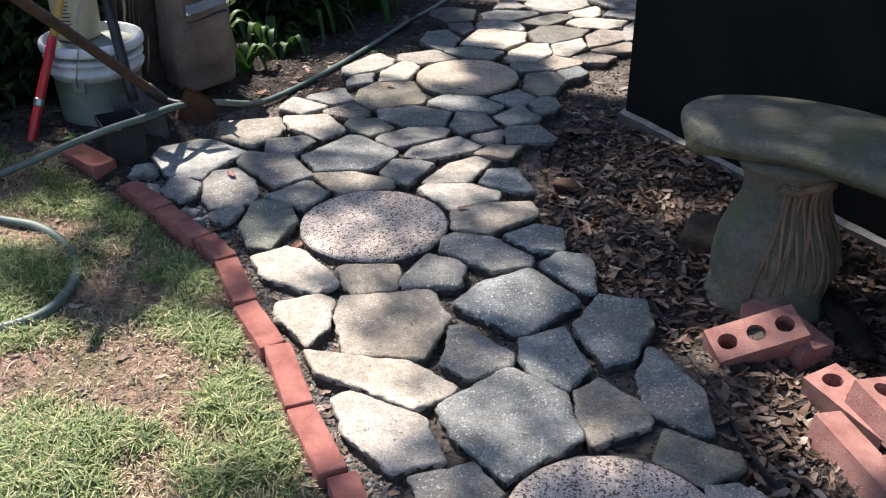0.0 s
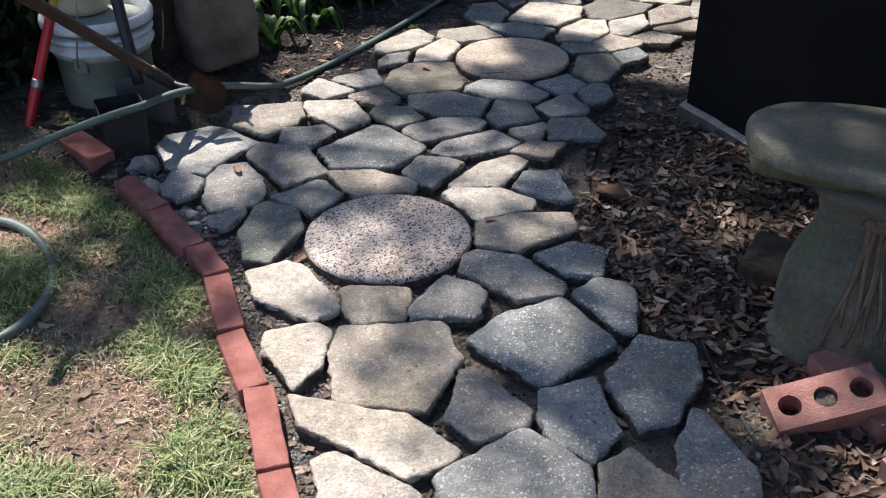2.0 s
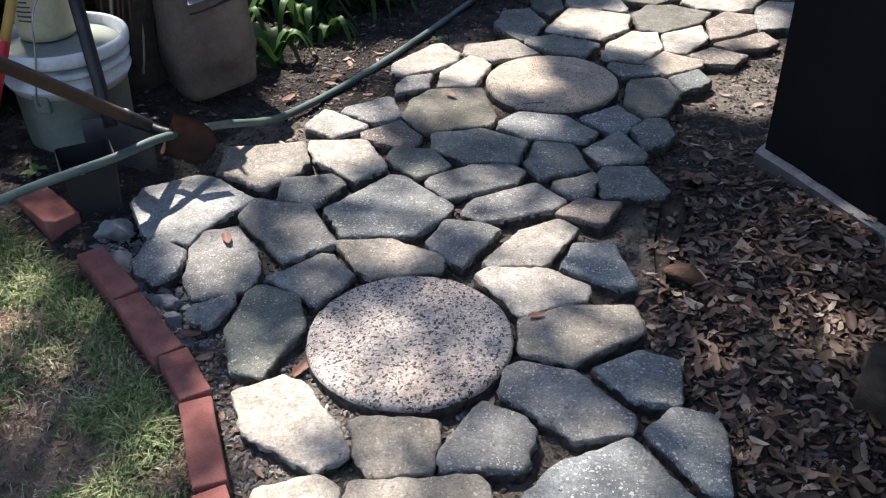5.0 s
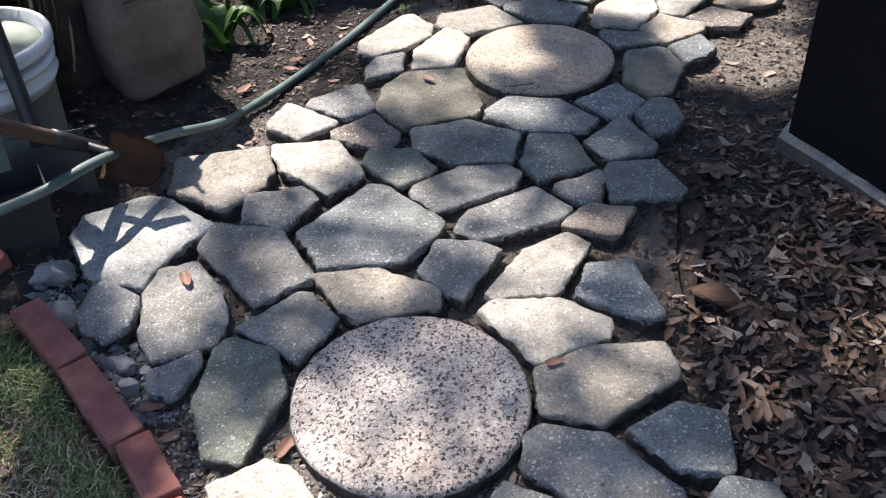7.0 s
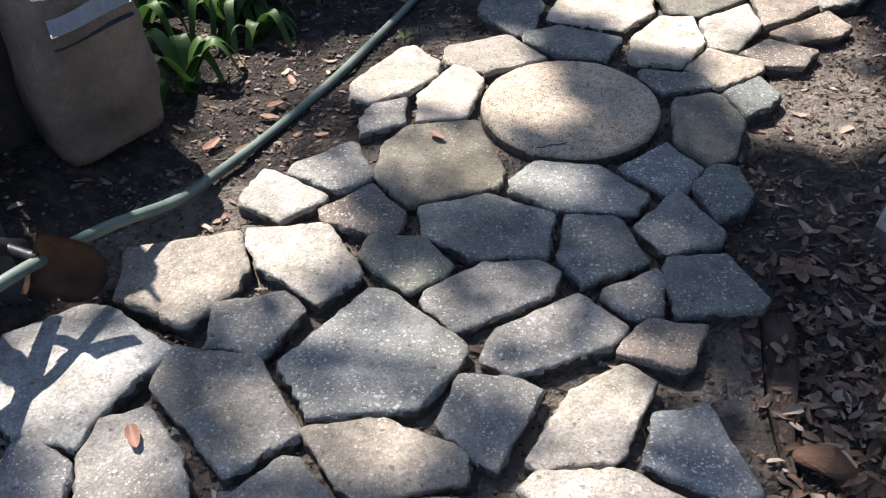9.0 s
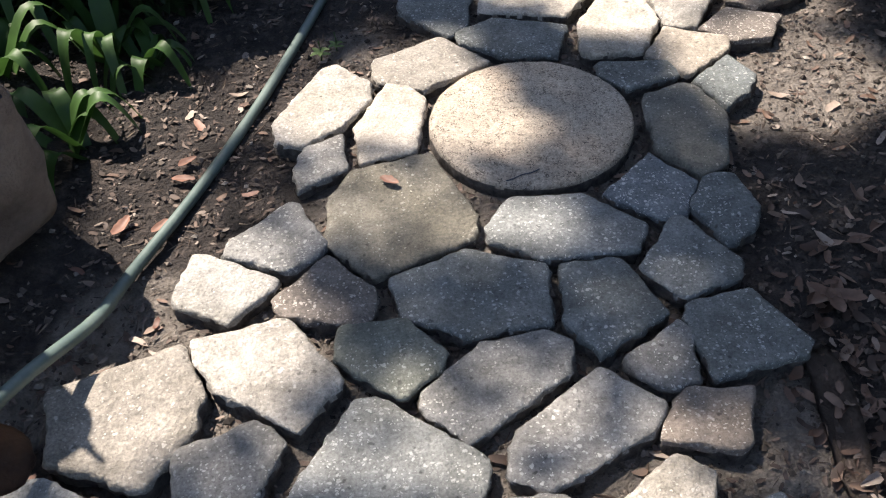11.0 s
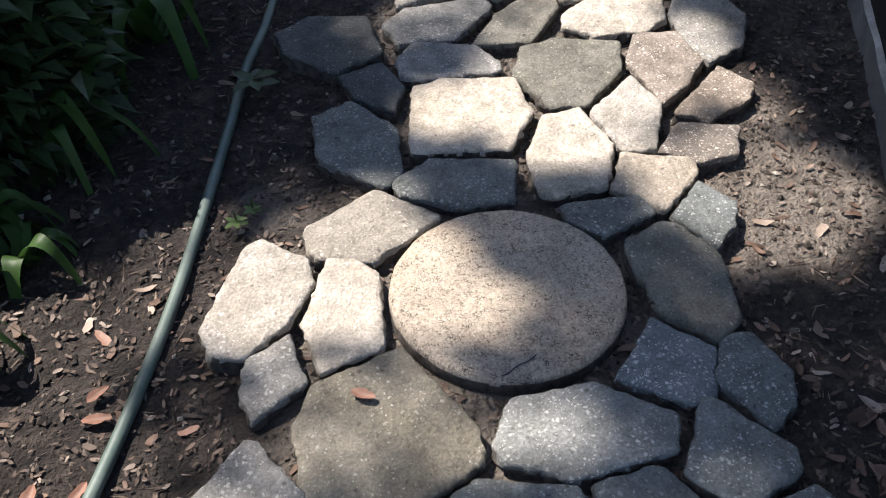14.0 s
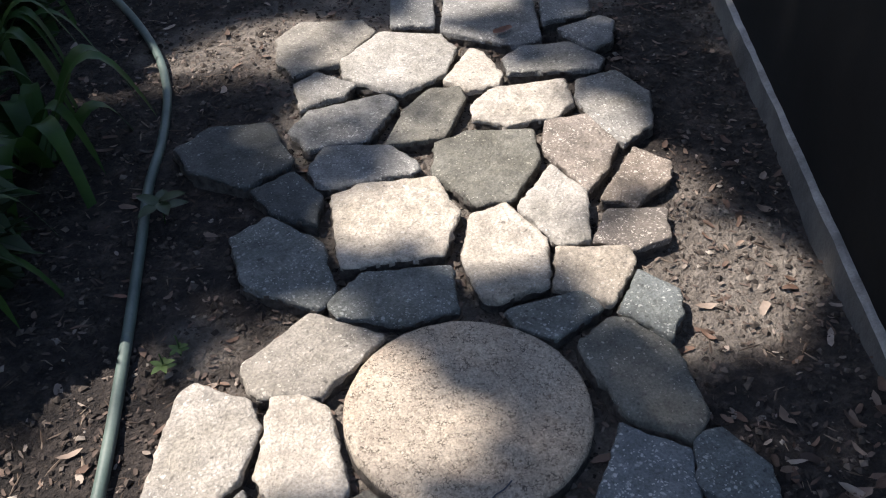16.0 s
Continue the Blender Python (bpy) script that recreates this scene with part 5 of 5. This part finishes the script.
paver("moss", 0.653, 0.562, (-6.6, 5.1), (-7.8, -6.9), (-1.9, -16.4), (3.9, -13.1), (8.4, 0.5), (6.0, 9.2), (3.4, 12.0), (-5.3, 9.5))
paver("white", 0.103, 0.681, (-7.2, -13.2), (3.8, -11.4), (7.2, 4.2), (3.8, 11.7), (-0.1, 11.2), (-7.5, -2.3))
paver("white", -0.026, 0.734, (-9.6, -9.4), (-4.7, -11.9), (3.1, -7.2), (8.5, -0.6), (9.8, 5.9), (3.2, 13.8), (-0.0, 13.2), (-10.4, -3.5))
paver("grey", -0.047, 0.569, (-3.7, -7.2), (5.6, -3.1), (5.1, 7.4), (-2.6, 4.3), (-4.4, -1.2))
paver("tan", 0.173, 0.828, (-8.5, -3.3), (-0.3, -7.4), (6.9, -4.3), (15.1, -0.4), (5.6, 11.2), (-9.1, 5.0), (-9.7, -0.5))
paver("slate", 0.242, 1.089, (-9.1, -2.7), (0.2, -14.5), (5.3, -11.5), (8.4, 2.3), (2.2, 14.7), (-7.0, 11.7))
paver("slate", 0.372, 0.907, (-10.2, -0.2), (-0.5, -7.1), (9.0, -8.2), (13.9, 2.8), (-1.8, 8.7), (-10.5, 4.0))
paver("white", 0.485, 1.120, (-16.3, -9.9), (2.4, -15.5), (11.6, -5.8), (12.8, 7.3), (-1.7, 12.2), (-8.8, 11.7))
paver("white", 0.606, 0.911, (-7.3, 2.2), (-9.5, -8.8), (-6.4, -10.5), (3.5, -10.8), (10.2, 0.2), (9.1, 14.0), (0.4, 13.6))
paver("white", 0.780, 0.976, (-7.2, 4.9), (-6.7, -9.4), (-0.4, -11.0), (7.8, 2.0), (6.5, 13.6))
paver("moss", 0.733, 1.191, (-11.9, 1.8), (-9.0, -12.1), (-1.6, -14.0), (10.0, -5.5), (15.6, 5.7), (2.8, 12.2), (-5.9, 11.8))
paver("tan", 0.740, 0.794, (-9.8, -0.1), (-3.5, -9.3), (7.2, -2.2), (9.2, 2.7), (-3.2, 9.0))
paver("slate", 0.602, 0.732, (-6.7, -0.3), (-2.9, -5.0), (8.3, -2.9), (8.0, 3.1), (-6.7, 5.3))
paver("slate", 0.780, 0.668, (-6.9, 2.0), (-3.7, -8.3), (2.4, -3.8), (5.8, 1.1), (2.4, 9.0))
paver("brown", 0.872, 0.857, (-9.4, 0.8), (-3.4, -5.3), (4.2, -5.6), (9.7, 2.5), (-1.1, 7.7))
paver("brown", 0.990, 0.986, (-12.1, -1.7), (-6.5, -7.0), (4.5, -3.1), (8.9, 1.6), (5.2, 10.2))
paver("brown", 0.945, 1.144, (-7.7, 3.4), (-8.4, -14.5), (-0.5, -10.3), (8.0, -2.7), (9.0, 10.4), (-0.4, 13.6))
paver("grey", 1.110, 1.253, (-5.9, 6.7), (-9.0, -7.0), (-7.7, -14.7), (3.1, -11.0), (10.9, 0.4), (9.9, 12.5), (-1.3, 13.0))
paver("white", 0.920, 1.350, (-12.4, -0.3), (-7.3, -6.3), (4.9, -8.4), (11.2, -5.0), (15.7, 5.1), (-2.1, 9.6), (-10.0, 5.3))
paver("moss", 0.731, 1.430, (-15.9, -7.8), (-2.4, -11.3), (8.6, 0.3), (11.1, 6.4), (3.9, 8.8), (-5.3, 3.6))
paver("grey", 0.534, 1.485, (-11.5, -7.5), (1.5, -9.6), (14.4, 1.0), (13.4, 6.5), (-5.4, 7.6), (-12.4, 2.0))
paver("grey", 0.491, 1.304, (-10.4, -1.8), (-6.7, -4.9), (9.3, -7.9), (11.8, -4.6), (9.2, 4.2), (-3.5, 10.3), (-9.7, 4.7))
# Two far-left stones take the tone that has shade in its colour.
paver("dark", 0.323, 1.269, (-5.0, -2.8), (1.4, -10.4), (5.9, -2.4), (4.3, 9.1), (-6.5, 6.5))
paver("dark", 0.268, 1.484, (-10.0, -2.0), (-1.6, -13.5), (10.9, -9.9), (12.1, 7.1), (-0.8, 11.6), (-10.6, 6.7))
paver("tan", 0.626, 1.853, (-12.4, -3.2), (-11.3, -11.9), (0.6, -12.0), (15.6, -1.3), (15.3, 6.9), (0.3, 13.4), (-8.1, 8.1))
paver("white", 0.773, 1.671, (-16.2, -2.1), (-7.6, -15.2), (6.4, -11.4), (14.9, -1.3), (15.0, 7.3), (1.6, 16.5), (-14.1, 6.3))
paver("grey", 0.545, 1.632, (-8.2, -6.2), (3.4, -5.4), (7.9, -1.9), (2.0, 8.3), (-5.1, 5.2))
paver("white", 0.911, 1.533, (-9.2, 0.3), (-6.5, -7.2), (0.7, -8.2), (4.7, -4.2), (6.2, 7.9), (4.1, 11.4))
paver("grey", 1.106, 1.507, (-13.4, -1.8), (7.1, -10.5), (11.6, -6.5), (9.0, 4.5), (-3.7, 8.7), (-10.5, 5.6))
paver("grey", 0.922, 1.906, (-9.3, -5.6), (1.1, -11.3), (9.2, 5.6), (-1.1, 11.3))
paver("grey", 1.088, 1.747, (-15.8, 1.1), (-1.8, -15.3), (5.6, -14.3), (16.7, 8.4), (-4.7, 20.1))
paver("grey", 1.291, 1.716, (-10.2, -4.5), (4.7, -5.1), (9.0, 2.3), (-3.5, 7.3))
paver("grey", 1.287, 1.571, (-6.4, -7.9), (0.8, -6.6), (8.0, 2.1), (6.0, 6.9), (-8.4, 5.6))


# ---- grass and fallen leaves ----
def inside(x, y, grow=1.0):
    for cx, cy, r, poly in OUTLINES:
        dx, dy = (x - cx) / grow, (y - cy) / grow
        if dx * dx + dy * dy > r * r:
            continue
        hit = False
        for i, p in enumerate(poly):
            q = poly[i - 1]
            if (p.y > dy) != (q.y > dy) and dx < (q.x - p.x) * (dy - p.y) / (q.y - p.y) + p.x:
                hit = not hit
        if hit:
            return True
    return False


def blades(name, count, mat, label, long, seed, wants, area=(-1.5, 0.4, -2.3, -0.05)):
    rng = random.Random(seed)
    verts, faces = [], []
    while count:
        x, y = rng.uniform(area[0], area[1]), rng.uniform(area[2], area[3])
        want = wants(x, y)
        room = edging_x(y) - 0.035 - x
        if lawn_share(x, y) < 0.6 or rng.random() > want:
            if rng.random() < 0.02:
                count -= 1
            continue
        count -= 1
        a, h = rng.uniform(0, 6.283), long * rng.uniform(0.35, 1.0) * (0.55 + 0.6 * want) * min(1.0, 0.3 + 6 * max(0.0, room))
        lean = h * rng.uniform(0.4, 2.0)
        d = Vector((math.cos(a), math.sin(a), 0))
        s = Vector((-d.y, d.x, 0)) * rng.uniform(0.0008, 0.002)
        p = Vector((x, y, ground_z(x, y) - 0.004))
        m, t = p + d * lean * 0.4 + Vector((0, 0, h * 0.75)), p + d * lean + Vector((0, 0, h * rng.uniform(0.5, 1.0)))
        b = len(verts)
        verts += [p - s, p + s, m + s * 0.8, m - s * 0.8, t]
        faces += [(b, b + 1, b + 2, b + 3), (b + 3, b + 2, b + 4)]
    return scatter_mesh(name, verts, faces, mat, label, "grass")


LUSH = [(-0.72, -0.44, 0.13, 0.1), (-0.31, -0.87, 0.13, 0.13), (-0.43, -0.62, 0.13, 0.12), (-0.17, -1.13, 0.08, 0.1), (-0.07, -1.37, 0.08, 0.1), (-0.68, -0.85, 0.2, 0.13), (-0.4, -1.6, 0.2, 0.1), (-0.06, -1.57, 0.08, 0.12), (-0.27, -1.49, 0.1, 0.08), (-0.5, -0.75, 0.15, 0.1)]
WORN = [(-0.37, -1.23, 0.14, 0.08), (-0.5, -1.28, 0.13, 0.08), (-0.45, -0.97, 0.14, 0.07), (-0.8, -0.62, 0.12, 0.06), (-0.25, -1.35, 0.1, 0.06)]


def bare(x, y):
    return max(ease(1.5 - math.hypot((x - cx) / rx, (y - cy) / ry)) for cx, cy, rx, ry in WORN)


def tuft(x, y):
    v = 0.3 + 1.6 * noise.noise(Vector((x * 3.2, y * 3.2, 11))) + 0.9 * noise.noise(Vector((x * 11, y * 11, 4)))
    v += max(0.9 * ease(1.5 - math.hypot((x - cx) / rx, (y - cy) / ry)) for cx, cy, rx, ry in LUSH)
    v -= 1.2 * bare(x, y)
    return max(0.02, min(1.0, v))


blades("grass", 78000, GRASS, "patchy green lawn grass", 0.043, 21, tuft)
blades("lawn_beyond", 24000, GRASS, "patchy green lawn farther from the path", 0.06, 23, lambda x, y: 0.9 if x < -1.5 or y < -2.3 else 0.0, (-3.2, 0.6, -4.2, -0.3))
blades("dry_grass", 46000, STRAW, "dry straw-coloured grass lying in the lawn", 0.024, 22, lambda x, y: 0.75 - 0.62 * bare(x, y))


def leaves(name, count, mat, label, seed, where, size=(0.03, 0.06), flat=0.45):
    rng = random.Random(seed)
    verts, faces = [], []
    tries = 0
    while count and tries < 900000:
        tries += 1
        x, y = rng.uniform(-1.6, 2.3), rng.uniform(-2.6, 3.0)
        if rng.random() > where(x, y) or inside(x, y, 1.04):
            continue
        count -= 1
        length = rng.uniform(*size)
        w = length * rng.uniform(0.12, 0.24)
        turn = Euler((rng.uniform(-flat, flat), rng.uniform(-flat, flat), rng.uniform(0, 6.283))).to_matrix()
        z = ground_z(x, y) + rng.uniform(0.001, 0.04 * flat)
        curl, bend, hook = rng.uniform(-0.4, 1.0) * w * min(1.0, flat * 2.5), rng.uniform(-0.12, 0.22) * length, rng.uniform(-0.3, 0.3) * w
        torn = rng.uniform(0.25, 0.5) if rng.random() < 0.4 else 0.5
        b = len(verts)
        for u in (-0.5, -0.34, -0.14, 0.1, 0.32, 0.5):
            u = min(u, torn)
            side = w * math.sqrt(max(0.0, 1 - (2 * u) ** 2)) * (1 - 0.35 * u)
            lift = bend * (2 * u) ** 2
            for s in (-1, 0, 1):
                edge = side * rng.uniform(0.72, 1.15)
                verts.append(turn @ Vector((u * length + (rng.uniform(-0.06, 0.06) * length if s else 0), s * edge + hook * (2 * u) ** 2, lift + abs(s) * curl * side / w)) + Vector((x, y, z)))
        for k in range(5):
            a = b + 3 * k
            faces += [(a, a + 3, a + 4, a + 1), (a + 1, a + 4, a + 5, a + 2)]
    return scatter_mesh(name, verts, faces, mat, label, "dead leaves", True)


def right_bed(x, y):
    edge = 0.59 + 0.08 * noise.noise(Vector((y * 3, 1, 0)))
    if y < -0.9:
        edge = 0.85
    if y > 0.35 or x < edge:
        return 0.0
    return min(1.0, (x - edge) * 5 + 0.12) * max(0.15, min(1.0, (0.3 - y) * 2.5))


def thin_bed(x, y):
    if lawn_share(x, y) > 0.5:
        return 0.45
    if y < -0.4 and x < edging_x(y) + 0.16:
        return 1.0
    if x < -0.1 + 0.35 * max(0, y - 0.3) and y > 0.2:
        return 0.5 if -0.5 < x and 0.45 < y < 0.95 else 0.25
    if x < -0.35:
        return 0.2
    return 0.35


leaves("leaf_litter", 18000, LITTER, "thick litter of brown and grey oak leaves", 31, right_bed, (0.01, 0.05), 0.4)
leaves("leaf_fragments", 9000, CRUMB, "crumbled bits of dead leaves under the litter", 35, right_bed, (0.005, 0.018), 0.3)
leaves("leaf_litter", 3600, LITTER, "thin litter of small brown leaves on soil", 32, thin_bed, (0.012, 0.042), 0.16)
leaves("leaf_fragments", 30000, CRUMB, "crumbled bits of dead leaves on the soil", 34, thin_bed, (0.004, 0.02), 0.2)


def crumbs(name, count, mat, label, seed, size, stretch, area=(-1.3, 1.9, -2.2, 2.8)):
    """Clods, grit and twigs lying on the soil."""
    rng = random.Random(seed)
    verts, faces = [], []
    tries = 0
    while count and tries < 200000:
        tries += 1
        x, y = rng.uniform(area[0], area[1]), rng.uniform(area[2], area[3])
        if lawn_share(x, y) > 0.6 or x < edging_x(y) + 0.03 and y < -0.4 or inside(x, y, 1.0):
            continue
        count -= 1
        s = rng.uniform(*size) * rng.choice((0.6, 0.8, 1.0, 1.5))
        turn = Euler((rng.uniform(-0.3, 0.3), rng.uniform(-0.3, 0.3), rng.uniform(0, 6.283))).to_matrix()
        b = len(verts)
        at = Vector((x, y, ground_z(x, y) + s * 0.3))
        for p in ((-stretch, 0, 0), (stretch, rng.uniform(-0.5, 0.5), 0), (0, -1, 0), (rng.uniform(-0.4, 0.4), 1, 0), (0, 0, -0.8), (rng.uniform(-0.3, 0.3), 0, 0.8)):
            verts.append(turn @ (Vector(p) * s * rng.uniform(0.8, 1.2)) + at)
        faces += [(b, b + 2, b + 5), (b + 2, b + 1, b + 5), (b + 1, b + 3, b + 5), (b + 3, b, b + 5), (b + 2, b, b + 4), (b + 1, b + 2, b + 4), (b + 3, b + 1, b + 4), (b, b + 3, b + 4)]
    return scatter_mesh(name, verts, faces, mat, label, "soil debris")


CLOD = varied("earth_clod", ((0.0, (0.02, 0.016, 0.013)), (0.65, (0.07, 0.056, 0.046)), (0.92, (0.15, 0.125, 0.105)), (1.0, (0.32, 0.29, 0.25))), 0.95)
TWIG = varied("dry_twig", ((0.0, (0.035, 0.025, 0.019)), (0.7, (0.1, 0.072, 0.054)), (1.0, (0.24, 0.195, 0.15))), 0.9)
crumbs("soil_clods", 22000, CLOD, "small clods and grit lying on the soil", 51, (0.0025, 0.006), 1.2)
GRIT = varied("broken_grit", ((0.0, (0.09, 0.09, 0.095)), (0.6, (0.2, 0.2, 0.205)), (1.0, (0.42, 0.42, 0.41))), 0.95)
crumbs("concrete_grit", 420, GRIT, "pale broken concrete grit beside the brick edging", 53, (0.003, 0.009), 1.4, (-0.62, -0.26, -0.66, -0.27))
crumbs("path_grit", 1500, GRIT, "pale grit and crumbs lying along the edging", 54, (0.0015, 0.004), 1.6, (-0.35, 0.3, -1.8, -0.5))
crumbs("twigs", 7000, TWIG, "thin dry twigs and stalks on the soil", 52, (0.001, 0.0019), 10)
leaves("fallen_leaves", 70, RED_LEAF, "scattered russet fallen leaves on the soil", 33, lambda x, y: 0.9 if x < -0.1 + 0.3 * max(0, y) else 0.25, (0.02, 0.044), 0.15)


def single_leaf(x, y, z, length, turn, mat, label):
    bm = bmesh.new()
    rows = []
    seed = Vector((x * 31, y * 31, 0))
    for u in (-0.5, -0.42, -0.3, -0.15, 0.0, 0.15, 0.3, 0.42, 0.5):
        w = 0.2 * length * math.sqrt(max(0.0, 1 - (2 * u) ** 2)) * (1 - 0.3 * u) + 0.0003
        row = []
        for s in (-1, -0.5, 0, 0.5, 1):
            ragged_edge = 1 + 0.35 * noise.noise(Vector((u * 9, s * 3, 0)) + seed)
            row.append(bm.verts.new((u * length, s * w * ragged_edge + 0.12 * length * (2 * u) ** 2 * noise.noise(seed), 0.002 + 0.07 * length * (2 * u) ** 2 + 0.45 * w * abs(s) * (1 + noise.noise(Vector((u * 5, s, 2)) + seed)))))
        rows.append(row)
    for r, s in zip(rows, rows[1:]):
        for k in range(4):
            bm.faces.new((r[k], r[k + 1], s[k + 1], s[k]))
    ob = tagged(part("fallen_leaf", bm, mat, None), label, "leaf", "single leaves")
    ob.matrix_world = pose(x, y, z, 4, -3, turn)


single_leaf(0.081, 0.48, 0.066, 0.04, -40, RED_LEAF, "small russet leaf lying on an olive stone")
single_leaf(1.065, 1.67, 0.067, 0.06, 5, RED_LEAF, "russet leaf lying on a pale far stone")
single_leaf(0.381, -0.517, 0.066, 0.035, 20, RED_LEAF, "small russet leaf on a tan stone")
single_leaf(-0.32, -0.325, 0.067, 0.05, -60, RED_LEAF, "tan curled leaf lying on a grey stone")
for k, (x, y, turn) in enumerate([(-0.298, 0.645, 30), (-0.304, 0.6, 170), (-0.407, 0.489, 60), (-0.339, 0.481, 45), (-0.299, -0.624, 10), (-0.054, -0.697, 70), (1.166, -0.532, 60)]):
    single_leaf(x, y, ground_z(x, y) + 0.008, 0.04 + 0.006 * (k % 3), turn, RED_LEAF, "russet oak leaf lying on the soil")
for k in range(6):
    single_leaf(0.752 + 0.022 * math.cos(k * 1.1), 0.105 + 0.016 * math.sin(k * 1.1), ground_z(0.75, 0.1) + 0.006 + 0.003 * k, 0.055, 65 * k + 10, LITTER, "dry tan leaf in a small pile on the soil")
crack = tube([(0.287, 0.446, 0.0652), (0.3, 0.4485, 0.0655), (0.318, 0.457, 0.0657), (0.334, 0.459, 0.0655), (0.352, 0.467, 0.0655)], 0.0012, 6, 0.008)
part("crack", crack, INK, path_bed, "thin dark crack in the round tan stone")
